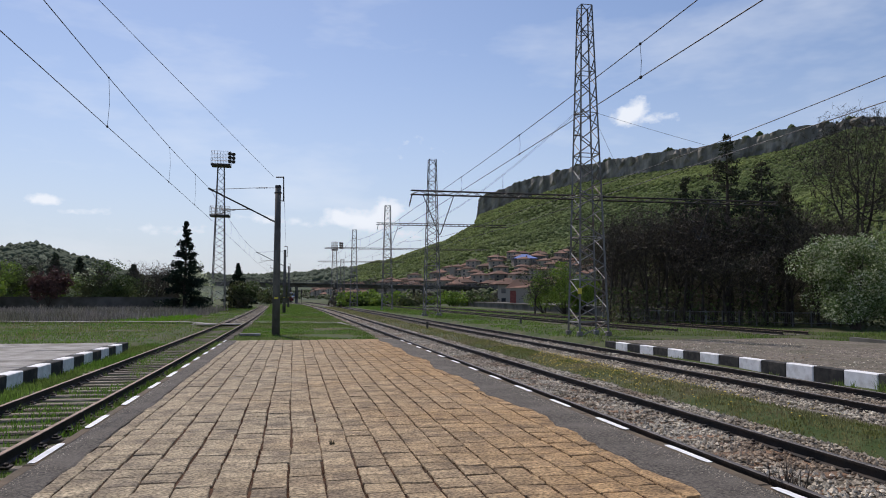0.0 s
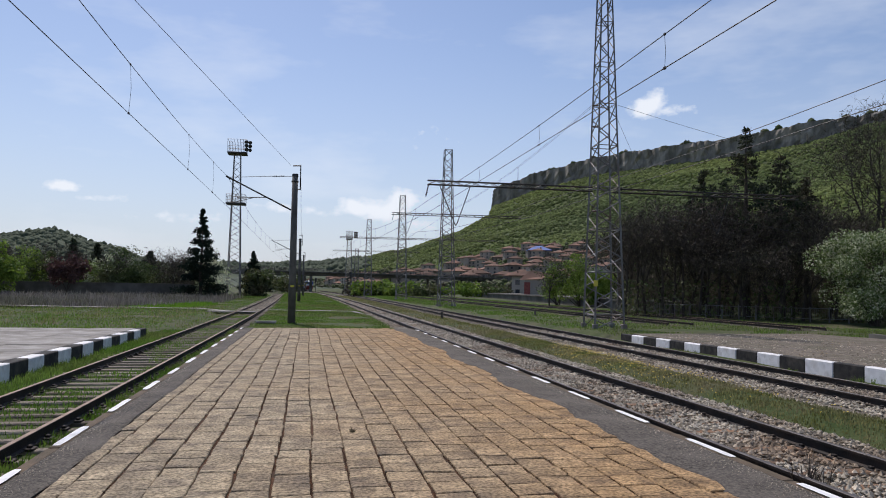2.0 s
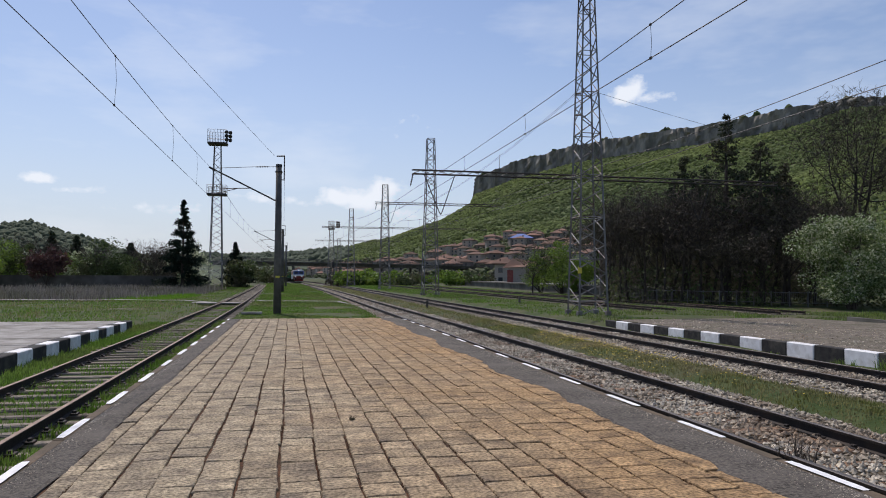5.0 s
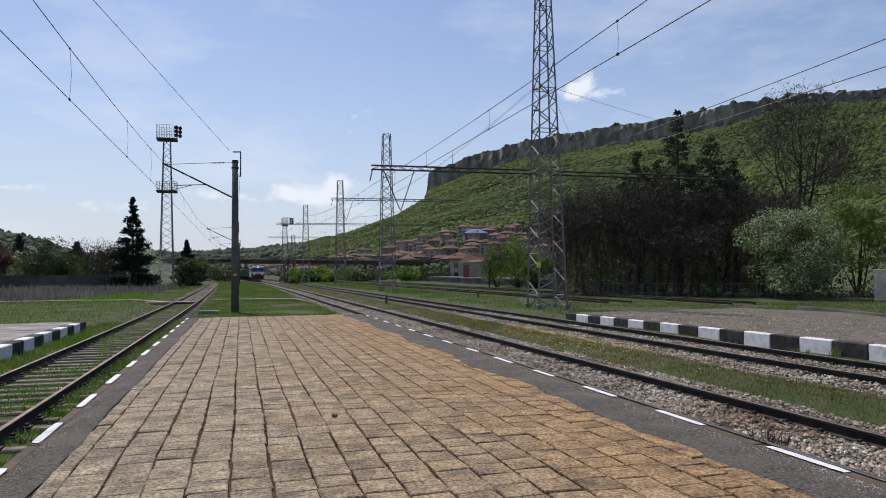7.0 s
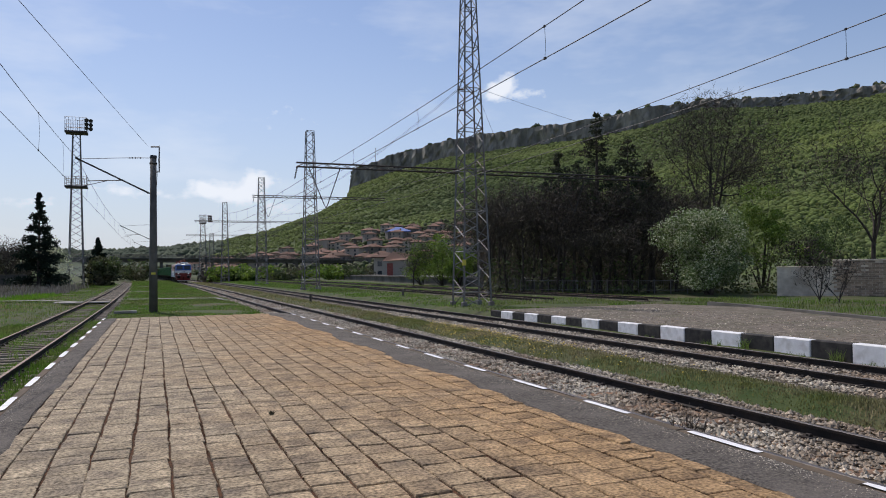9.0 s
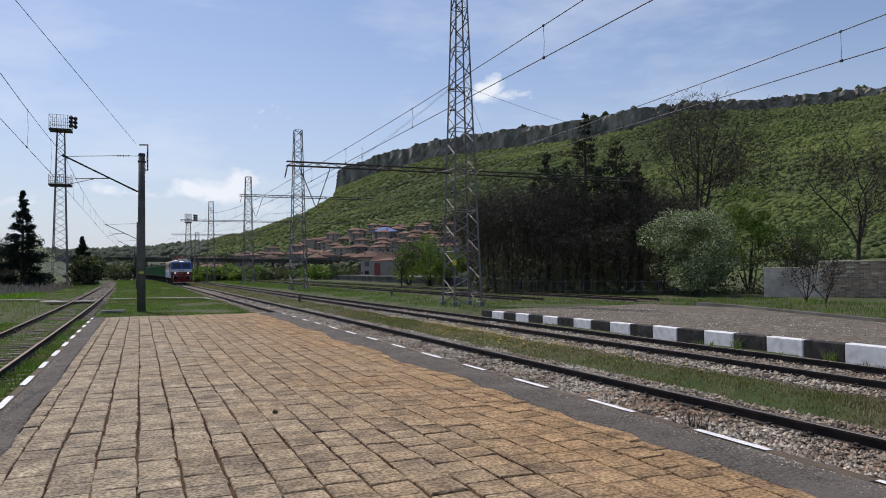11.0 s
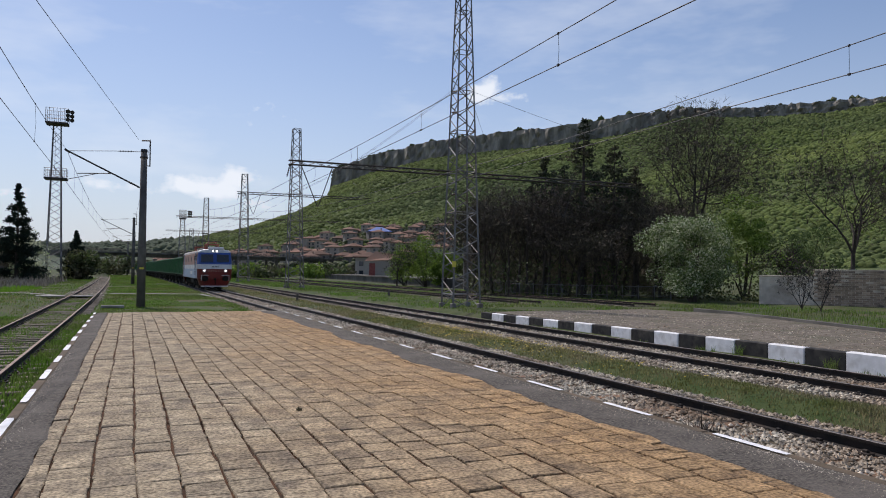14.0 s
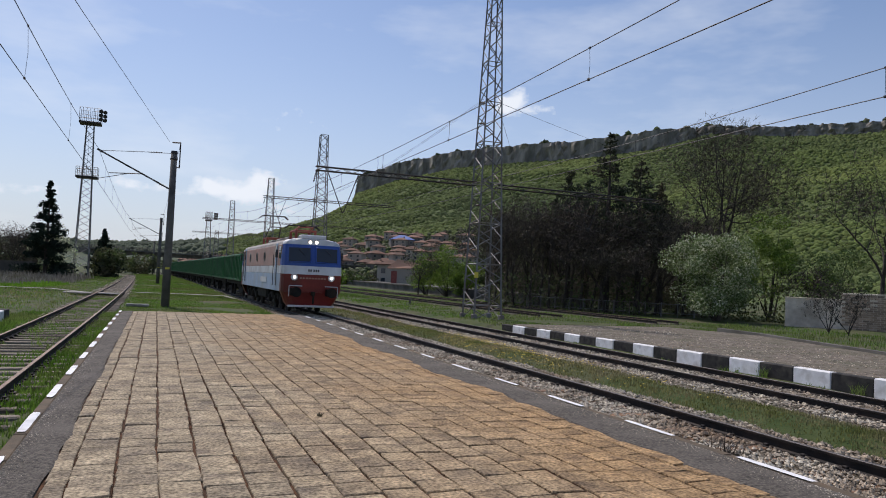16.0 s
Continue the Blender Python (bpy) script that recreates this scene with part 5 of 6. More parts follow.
def stone(mb, x, y, z, r):
    a = g.uniform(0, 6.28)
    ca, sa = math.cos(a), math.sin(a)
    vs = []
    for p in OCT:
        k = r * g.uniform(0.6, 1.3)
        vs.append((x + (p[0] * ca - p[1] * sa) * k, y + (p[0] * sa + p[1] * ca) * k, z + p[2] * k * 0.75))
    mb.add(vs, OCTF)


for nm, c, z, wd, cnt, ya, yb, lb in (("ballast_stones", C_R1, Z_R, 2.1, 44000, 2, 40, "pale crushed ballast stones along the main track"), ("ballast_stones", C_R2, Z_R - 0.03, 1.95, 24000, 4, 38, "grey crushed ballast stones along the second track")):
    mb = MB()
    for _ in range(cnt):
        y = ya + (yb - ya) * g.random() ** 1.35
        x = g.uniform(-wd, wd)
        if nm == "ballast_stones" and abs(abs(x) - 0.7525) < 0.08:
            continue
        zz = -0.162 - max(0.0, abs(x) - (wd - 0.45)) * 0.62
        if noise.noise(Vector((c + x, y * 0.7, 8))) > 0.12:
            zz += 0.022
        stone(mb, c + x, y, z + rise(y) + zz + g.uniform(-0.012, 0.03), g.uniform(0.022, 0.046))
    stuff(nm, mb, M_STONE, lb, "ballast")
mb = MB()
for _ in range(9000):
    y = 30 + 130 * g.random() ** 1.5
    x = g.uniform(-0.7, 0.7) if g.random() < 0.5 else g.choice((-1, 1)) * g.uniform(0.85, 1.5)
    c = C_R1 if g.random() < 0.75 or y < 57 else C_L
    zt = Z_R if c == C_R1 else Z_L
    stone(mb, c + bend(y) + x, y, zt + rise(y) - 0.15, g.uniform(0.045, 0.09))
stuff("ballast_stones", mb, M_STONE, "pale ballast stones farther along the line", "ballast")


# ---- grass ----
def tuft(mb, x, y, z, h, n, spread, lean=0.35, wid=0.012):
    for _ in range(n):
        a = g.uniform(0, 6.28)
        px, py = x + g.uniform(-spread, spread), y + g.uniform(-spread, spread)
        hh = h * g.uniform(0.5, 1.15)
        dx, dy = math.cos(a), math.sin(a)
        l = hh * g.uniform(0.05, lean)
        w = wid * g.uniform(0.7, 1.4)
        b = g.uniform(0, 6.28)
        wx, wy = math.cos(b) * w, math.sin(b) * w
        mb.v += [(px - wx, py - wy, z - 0.02), (px + wx, py + wy, z - 0.02), (px + dx * l * 0.4 + wx * 0.7, py + dy * l * 0.4 + wy * 0.7, z + hh * 0.6), (px + dx * l * 0.4 - wx * 0.7, py + dy * l * 0.4 - wy * 0.7, z + hh * 0.6), (px + dx * l, py + dy * l, z + hh)]
        o = len(mb.v) - 5
        mb.f += [(o, o + 1, o + 2, o + 3), (o + 3, o + 2, o + 4)]
        mb.m += [0, 0]


def meadow(name, n, xr, yr, h, m, label, per=5, spread=0.12, wid=0.012, power=1.4, keep=None, zf=None):
    mb = MB()
    for _ in range(n):
        y = yr[0] + (yr[1] - yr[0]) * g.random() ** power
        x = g.uniform(*xr) + bend(y)
        if keep and not keep(x, y):
            continue
        k = 1 + 0.03 * max(0, y - 20)
        tuft(mb, x, y, (zf or ground_z)(x, y), h * g.uniform(0.6, 1.2) * (0.95 + 0.7 * noise.noise(Vector((x * 0.35, y * 0.35, 20)))), per, spread * k, 0.5, wid * k)
    return stuff(name, mb, m, label, "grass")


def patchy(th, sc=0.4, seed=0):
    return lambda x, y: noise.noise(Vector((x * sc, y * sc, seed))) > th


meadow("grass", 6000, (7.9, 9.3), (3, 34), 0.04, M_OLIVE, "short rough grass strip between the two tracks", 6, 0.16, 0.009, 1.3)
meadow("grass", 2600, (-6.2, -5.0), (6, 34), 0.15, M_GRASS, "weedy grass beside the low platform", 6, 0.12, 0.009, 1.2)
meadow("grass", 2400, (-3.3, -2.6), (4, 34), 0.14, M_GRASS, "weeds along the platform edge", 6, 0.1, 0.009, 1.2, patchy(-0.3, 0.8, 2))
meadow("grass", 4200, (-4.85, -3.45), (5, 60), 0.10, M_GRASS, "weeds growing between the siding rails", 4, 0.1, 0.008, 1.2, patchy(-0.1, 0.8, 6), lambda x, y: Z_L + rise(y) - 0.19)
meadow("grass", 15000, (-2.6, 3.9), (29.2, 190), 0.07, M_GRASS, "mown grass beyond the end of the platform", 7, 0.2, 0.009, 1.5, patchy(-0.42, 0.25, 1))
meadow("grass", 11000, (-26, -5.6), (30, 150), 0.11, M_GRASS, "rough green grass beside the siding", 7, 0.24, 0.008, 1.4, patchy(-0.4, 0.3, 4))
meadow("grass", 2200, (-16, -8.5), (58, 84), 0.2, M_LUSH, "lush bright green grass before the dry stalks", 8, 0.3, 0.010, 1.0, lambda x, y: ((x + 12.2) / 3.2) ** 2 + ((y - 70) / 10) ** 2 < 1 + 0.5 * noise.noise(Vector((x * 0.6, y * 0.3, 2))))
meadow("dry_grass", 1500, (-26, -5.6), (31, 70), 0.2, M_OLIVE, "pale dry tufts in the grass beside the siding", 7, 0.2, 0.007, 1.2, patchy(0.05, 0.35, 14))
meadow("dry_grass", 1400, (-2.4, 3.9), (29.2, 80), 0.08, M_OLIVE, "pale worn tufts beyond the platform end", 7, 0.2, 0.007, 1.3, patchy(0.05, 0.35, 15))
meadow("grass", 11000, (13.2, 30), (29, 170), 0.12, M_GRASS, "green grass between the disused yard tracks", 7, 0.24, 0.010, 1.3, patchy(-0.35, 0.2, 9))
meadow("grass", 1300, (19.8, 34), (12, 34), 0.2, M_GRASS, "green grass behind the opposite platform", 7, 0.24, 0.010, 1.0, lambda x, y: x > 20.4 + max(0, y - 14.9) * 0.33)
meadow("grass", 2600, (7.7, 9.4), (34, 150), 0.10, M_OLIVE, "rough grass between the tracks far along the line", 6, 0.2, 0.009, 1.4)
meadow("grass", 500, (12.55, 12.8), (6, 28), 0.17, M_GRASS, "weeds at the foot of the painted kerb", 5, 0.05, 0.008, 1.0, patchy(0.15, 0.9, 3), lambda x, y: -0.5)
meadow("dry_grass", 9500, (-75, -9), (60, 108), 0.72, M_DRY, "tall dry greyish grass before the long wall", 6, 0.35, 0.012, 1.0, lambda x, y: x < -9 - max(0, (80 - y) * 0.25))
mb = MB()
for _ in range(1200):
    y = g.gauss(22, 4.5)
    x = g.uniform(7.8, 9.2)
    if y < 6 or noise.noise(Vector((x * 0.5, y * 0.25, 12))) < -0.15:
        continue
    z = ground_z(x, y) + g.uniform(0.06, 0.12)
    r = g.uniform(0.014, 0.026)
    mb.add([(x - r, y, z), (x, y - r, z + 0.006), (x + r, y, z), (x, y + r, z + 0.006), (x, y, z + 0.012)], [(0, 1, 4), (1, 2, 4), (2, 3, 4), (3, 0, 4)])
stuff("yellow_flowers", mb, M_FLOWER, "small yellow wild flowers in the grass strip", "flowers")

# single weeds
for x, y, z, h, m_, lb in ((5.21, 7.34, -0.46, 0.34, M_TWIG, "dry brown weed standing between the rails"), (0.42, 8.46, -0.01, 0.07, M_TWIG, "small dry weed in a paving joint"), (12.7, 14.2, -0.46, 0.34, M_GRASS, "green weed at the foot of the painted kerb"), (12.7, 11.6, -0.46, 0.3, M_GRASS, "green weed at the foot of the painted kerb")):
    wd_ = thing("weed", lb, "weed", "", pose(x, y, z))
    mb = MB()
    tuft(mb, 0, 0, 0, h, 46 if h > 0.1 else 22, h * 0.42, 1.0, 0.006)
    part("stalk", mb, m_, wd_)["kind"] = "stuff"

# loose chippings on the asphalt and crumbs of soil in the joints
mb = MB()
for _ in range(7000):
    y = 2.6 + 13 * g.random() ** 1.5
    x = g.uniform(PX0 + 0.14, PAV0 - 0.03) if g.random() < 0.45 else g.uniform(PAV1 + 0.06, PX1 - 0.14)
    stone(mb, x, y, 0.005, g.uniform(0.004, 0.010))
stuff("chippings", mb, M_STONE, "pale stone chippings set in the worn asphalt", "gravel")
mb = MB()
for _ in range(9000):
    y = 2.6 + 13 * g.random() ** 1.4
    k = g.randrange(-6, 11)
    x = JOINT0 + k * LANE + g.gauss(0, 0.007)
    x += 0.034 * noise.noise(Vector((x * 0.5, y * 0.28, 1)))
    if noise.noise(Vector((x * 0.8, y * 0.5, 31))) + 0.12 * x < 0.0:
        continue
    stone(mb, x, y, -0.004, g.uniform(0.004, 0.010))
stuff("soil_crumbs", mb, M_JOINT, "crumbs of reddish soil and dead moss in the joints", "soil")
mb = MB()
for _ in range(2600):
    y = g.uniform(4, 28)
    x = g.uniform(KX + 0.3, 19.5)
    stone(mb, x, y, -0.12, g.uniform(0.012, 0.035))
stuff("loose_gravel", mb, M_STONE, "loose gravel scattered on the opposite platform", "gravel")


# ---- trees ----
tr_rng = random.Random(21)
TU = tr_rng.uniform


def rand_dir():
    while True:
        v = Vector((TU(-1, 1), TU(-1, 1), TU(-1, 1)))
        if 0.1 < v.length < 1:
            return v.normalized()


def leaf(mb, c, size, up=0.0):
    n = rand_dir()
    u = n.orthogonal().normalized()
    u = Matrix.Rotation(TU(0, 6.28), 3, n) @ u
    w = n.cross(u)
    a, b = size * TU(0.6, 1.3), size * TU(0.35, 0.7)
    o = len(mb.v)
    c = Vector(c)
    mb.v += [tuple(c - u * a), tuple(c + w * b), tuple(c + u * a), tuple(c - w * b)]
    mb.f.append((o, o + 1, o + 2, o + 3))
    mb.m.append(0)


def branches(mb, p, d, length, r, level, tips, spread=0.6, sides=5, lift=0.12, kids=(2, 4)):
    """Limbs that fork; each is a bent run of tapered tubes."""
    n = 3 if level > 0 else 2
    q = Vector(p)
    dd = Vector(d)
    rr = r
    for i in range(n):
        dd = (dd + rand_dir() * 0.22 + Vector((0, 0, lift * 0.5))).normalized()
        nq = q + dd * (length / n)
        nr = rr * (0.84 if level else 0.6)
        mb.tube(q, nq, rr, max(3, sides), nr, caps=False)
        q, rr = nq, nr
        if level > 0 and i > 0:
            for _ in range(tr_rng.randint(*kids) - 1):
                side = (dd + rand_dir() * spread * 1.6).normalized()
                branches(mb, q, side, length * TU(0.55, 0.8), rr * 0.6, level - 1, tips, spread, sides - 1, lift, kids)
    tips.append(q)
    if level > 0:
        branches(mb, q, (dd + rand_dir() * spread * 0.6).normalized(), length * 0.7, rr * 0.8, level - 1, tips, spread, sides - 1, lift, kids)


def twig(mb, c, L):
    """A thin forked sliver of bare wood."""
    d = (rand_dir() + Vector((0, 0, 0.7))).normalized()
    s = d.orthogonal().normalized()
    s = Matrix.Rotation(TU(0, 6.28), 3, d) @ s
    c, w = Vector(c), TU(0.012, 0.028)
    e, f = c + d * L, c + d * L * 0.55 + s * L * 0.35
    o = len(mb.v)
    mb.v += [tuple(c - s * w), tuple(c + s * w), tuple(e), tuple(c + d * L * 0.2 - s * w), tuple(c + d * L * 0.2 + s * w), tuple(f)]
    mb.f += [(o, o + 1, o + 2), (o + 3, o + 4, o + 5)]
    mb.m += [0, 0]


def bare_tree(x, y, h, label, levels=4, lean=(0, 0), leaves_m=None, leaf_n=0, leaf_size=0.16, first=0.28, spread=0.62, name="bare_tree", r=0.02, fine=0):
    z = ground_z(x, y)
    t = thing(name, label, "tree", "", pose(x, y, z - 0.1))
    mb, tips = MB(), []
    rr = h * r
    top = Vector((lean[0], lean[1], h * first))
    mb.tube((0, 0, 0), top * 0.5 + Vector((TU(-0.1, 0.1), TU(-0.1, 0.1), 0)), rr * 1.25, 8, rr)
    mb.tube(top * 0.5, top, rr, 8, rr * 0.85)
    part("trunk", mb, M_BARK, t)
    mb = MB()
    k = 3 if levels > 3 else 4
    for i in range(k):
        a = 6.28 * i / k + TU(-0.4, 0.4)
        d = Vector((math.cos(a) * 0.6, math.sin(a) * 0.6, 0.9)).normalized()
        branches(mb, top, d, h * 0.27, rr * 0.6, levels - 1, tips, spread)
    branches(mb, top, Vector((0.1, 0, 1)), h * 0.3, rr * 0.75, levels - 1, tips, spread)
    for tip in tips:
        for _ in range(2 if levels < 5 else 1):
            twig(mb, tip + rand_dir() * TU(0, 0.35), h * TU(0.03, 0.06))
    part("branchwork", mb, M_BARK, t)
    if fine:
        mb = MB()
        for _ in range(fine):
            twig(mb, tr_rng.choice(tips) + rand_dir() * TU(0.1, 0.9), h * TU(0.03, 0.08))
        part("twig_mass", mb, M_TWIG, t)["kind"] = "stuff"
    if leaf_n:
        mb = MB()
        for _ in range(leaf_n):
            c = tr_rng.choice(tips) + rand_dir() * TU(0, 0.5)
            leaf(mb, c, leaf_size)
        part("crown", mb, leaves_m, t)
    return t


def bushy(x, y, h, w, n, size, m, label, name="shrub", stems=5, z_low=0.05, m2=None, n2=0, hollow=0.5):
    """A rounded crown of clumped leaves over thin stems."""
    z = ground_z(x, y)
    t = thing(name, label, "tree" if h > 4 else "shrub", "", pose(x, y, z - 0.05))
    mb = MB()
    cl = []
    for _ in range(max(14, int(w * 6))):
        d = rand_dir()
        k = TU(hollow, 1.0)
        c = Vector((d.x * w / 2 * k, d.y * w / 2 * k, h * (z_low + 0.5 * (1 - z_low)) + d.z * h * (1 - z_low) / 2 * k))
        if c.z > 0:
            cl.append((c, TU(0.12, 0.24) * w))
    for i in range(stems):
        c = tr_rng.choice(cl)[0]
        mb.tube((TU(-0.2, 0.2), TU(-0.2, 0.2), 0), c * 0.6, 0.05 + h * 0.006, 5, 0.03)
        mb.tube(c * 0.6, c, 0.03, 4, 0.01)
    part("trunk", mb, M_BARK, t)
    mb, mb2 = MB(), MB()
    for i in range(n + n2):
        c, r = tr_rng.choice(cl)
        d = rand_dir()
        p = c + Vector((d.x, d.y, d.z * 0.75)) * r * TU(0.35, 1.0) ** 0.5
        if p.z > 0.02:
            leaf(mb if i < n else mb2, p, size)
    cr = part("crown", mb, m, t)
    if n2:
        part("blossom", mb2, m2, t, "white blossom clusters")
    return t


def conifer(x, y, h, w, label, m, name="pine_tree", bare_to=0.3, dens=1.0, size=0.34, taper=0.9, lean=0.0):
    z = ground_z(x, y)
    t = thing(name, label, "tree", "", pose(x, y, z - 0.1))
    mb = MB()
    mb.tube((0, 0, 0), (lean * 0.5, 0, h * 0.5), h * 0.017 + 0.05, 8, h * 0.011 + 0.03)
    mb.tube((lean * 0.5, 0, h * 0.5), (lean, 0, h * 0.98), h * 0.011 + 0.03, 6, 0.02)
    part("trunk", mb, M_BARK, t)
    lb, cr = MB(), MB()
    zz = h * bare_to
    while zz < h * 0.99:
        f = (zz / h - bare_to) / (1 - bare_to)
        reach = w / 2 * ((1 - f) ** taper) * TU(0.65, 1.15) * (0.75 + 0.25 * min(1, f * 6)) + 0.12
        for _ in range(tr_rng.randint(3, 5)):
            a = TU(0, 6.28)
            L = reach * TU(0.6, 1.1)
            c0 = Vector((lean * zz / h, 0, zz))
            tip = c0 + Vector((math.cos(a) * L, math.sin(a) * L, L * TU(-0.12, 0.25)))
            lb.tube(c0, tip, 0.035, 3, 0.01, caps=False)
            k = int((4 + L * 7) * dens)
            for _ in range(k):
                s = TU(0.3, 1.05)
                p = c0.lerp(tip, s) + rand_dir() * TU(0, 0.22 + 0.1 * L)
                leaf(cr, p, size * TU(0.6, 1.1))
        zz += TU(0.22, 0.42) * (h / 11)
    part("branchwork", lb, M_BARK, t)
    part("crown", cr, m, t)
    return t


# woods beside the yard
def polar(az, d):
    az += 0.3
    return -1.05 + d * math.sin(radians(az)), -0.1 + d * math.cos(radians(az))


PL = "dark green pine tree with a bare lower trunk"
for az, d, h, w, bt in ((33.3, 66, 15.0, 5.6, 0.30), (30.4, 68, 11.6, 4.6, 0.42), (35.6, 64, 12.0, 5.0, 0.34), (37.2, 67, 11.0, 4.6, 0.36), (31.9, 74, 12.3, 5.2, 0.3), (34.4, 78, 12.3, 5.8, 0.25), (29.3, 78, 10.4, 4.6, 0.35), (36.6, 78, 11.3, 5.6, 0.2)):
    x, y = polar(az, d - 5)
    conifer(x, y, h * TU(0.97, 1.03), w * 1.2, PL, M_PINE, bare_to=bt, dens=3.6, size=0.135, taper=0.75)
for az, d, h, lf in ((25.0, 64, 8.6, 200), (26.2, 60, 8.8, 0), (27.3, 66, 9.8, 0), (28.2, 60, 8.4, 0), (29.4, 62, 9.6, 300), (30.8, 59, 7.6, 0), (32.2, 61, 8.6, 0), (34.6, 60, 8.2, 250), (36.2, 62, 9.8, 0), (37.4, 58, 7.4, 0), (38.4, 62, 9.6, 0), (39.6, 66, 9.2, 0), (40.3, 62, 8.0, 200), (24.6, 72, 8.4, 300), (33.2, 57, 6.6, 0), (35.4, 56.5, 6.2, 0)):
    x, y = polar(az, d)
    bare_tree(x, y, h, "dark bare tree with tangled twigs at the wood's edge", 4, (TU(-0.7, 0.7), TU(-0.5, 0.5)), M_LEAFD, lf, 0.11, r=0.0135, fine=1100)
for i in range(13):
    x, y = polar(24.8 + i * 1.35, TU(84, 92))
    bushy(x, y, TU(4.0, 6.5), TU(6, 8), 2400, 0.2, tr_rng.choice((M_LEAFD, M_TWIG)), "dull thicket deep in the wood", "shrub", 4, 0.0)
for az, d, h in ((24.9, 59, 7.0), (25.7, 61, 7.6), (27.6, 58.5, 7.2), (29.0, 59, 7.8), (30.1, 58, 7.0), (31.4, 59, 8.4), (32.8, 58, 7.4), (34.0, 59, 8.0), (36.9, 58, 7.6), (38.9, 59, 7.0)):
    x, y = polar(az, d)
    bare_tree(x, y, h, "slim straight bare tree at the wood's edge", 3, (TU(-0.3, 0.3), TU(-0.3, 0.3)), None, 0, 0.1, first=0.55, r=0.012, spread=0.6, fine=220)
# tangle behind and below
mb = MB()
for _ in range(24000):
    az, d = TU(24.2, 41.5), TU(63, 88)
    x, y = polar(az, d)
    hmax = 7.5 if az < 38 else 5.0
    z = ground_z(x, y) + TU(0.1, 1.0) ** 1.3 * hmax
    twig(mb, (x, y, z), TU(0.4, 1.3))
stuff("undergrowth", mb, M_TWIG, "brown leafless undergrowth filling the wood", "undergrowth")
mb = MB()
for _ in range(9000):
    az, d = TU(24.5, 52), TU(55, 64)
    x, y = polar(az, d)
    if noise.noise(Vector((x * 0.25, y * 0.25, 3))) < -0.1:
        continue
    leaf(mb, (x, y, ground_z(x, y) + TU(0.0, 1.0) ** 1.6 * 2.8), TU(0.08, 0.18))
stuff("low_bushes", mb, M_LEAFD, "low green bushes along the edge of the wood", "bushes")
x, y = polar(41.4, 66)
bare_tree(x, y, 15.4, "large bare deciduous tree with a wide dark crown", 5, (0.3, 0.2), None, 0, 0.12, first=0.36, r=0.0145, spread=0.66, fine=500)
x, y = polar(51.6, 57)
bare_tree(x, y, 11.6, "tall bare tree with upswept limbs behind the brick wall", 4, (0.2, 0.0), M_LEAF, 60, 0.12, first=0.3, r=0.013, spread=0.5, fine=500)
x, y = polar(55.5, 56)
bare_tree(x, y, 10.0, "thin bare tree behind the brick wall", 4, (0.2, 0.0), M_LEAF, 500, 0.12, first=0.3, r=0.014, spread=0.5)
x, y = polar(41.2, 53)
bushy(x, y, 6.4, 6.2, 15000, 0.085, M_LEAFB, "large white-blossoming shrub in fresh green leaf", "blossoming_tree", 9, 0.0, M_BLOSSOM, 10000, 0.45)
x, y = polar(44.8, 60)
bushy(x, y, 8.2, 4.2, 6000, 0.095, M_LEAF, "slender tree with bright yellow-green spring leaves", "young_tree", 6, 0.2, hollow=0.2)
x, y = polar(48.6, 62)
bushy(x, y, 6.2, 5.0, 5000, 0.09, M_LEAFB, "thin green spring tree behind the wall", "young_tree", 6, 0.15, hollow=0.2)
x, y = polar(47.0, 58)
bare_tree(x, y, 5.6, "leafless shrub with many thin stems", 4, (0, 0), M_LEAF, 250, 0.12, first=0.08, r=0.012, spread=0.5, name="bare_shrub")
for az, d, h in ((48.4, 43.5, 3.4), (49.6, 43, 3.0)):
    x, y = polar(az, d)
    bare_tree(x, y, h * 1.25, "leafless brown shrub before the brick wall", 3, (0, 0), None, 0, 0.1, first=0.05, r=0.011, spread=0.42, name="bare_shrub", fine=90)
# far side of the yard
for az, d, h, w in ((21.2, 88, 6.6, 5.0), (19.6, 92, 5.6, 4.4), (22.6, 84, 5.0, 3.6)):
    x, y = polar(az, d)
    bushy(x, y, h, w, 5000, 0.11, M_LEAF, "young green tree by the loading dock", "young_tree", 7, 0.05, hollow=0.25)
x, y = polar(19.0, 86)
bare_tree(x, y, 6.2, "small bare tree by the loading dock", 4, (0, 0), M_LEAFD, 300, 0.14, r=0.014)
for i in range(26):
    az, d = 4 + i * 0.62 + TU(-0.3, 0.3), TU(150, 222)
    if az < 6.5:
        d = TU(150, 170)
    x, y = polar(az, d)
    bushy(x, y, TU(1.6, 3.4), TU(3.5, 7), 520, 0.42, tr_rng.choice((M_LEAF, M_LEAFD, M_LEAFD, M_TWIG)), "roadside shrub below the bridge", "shrub", 3, 0.0)

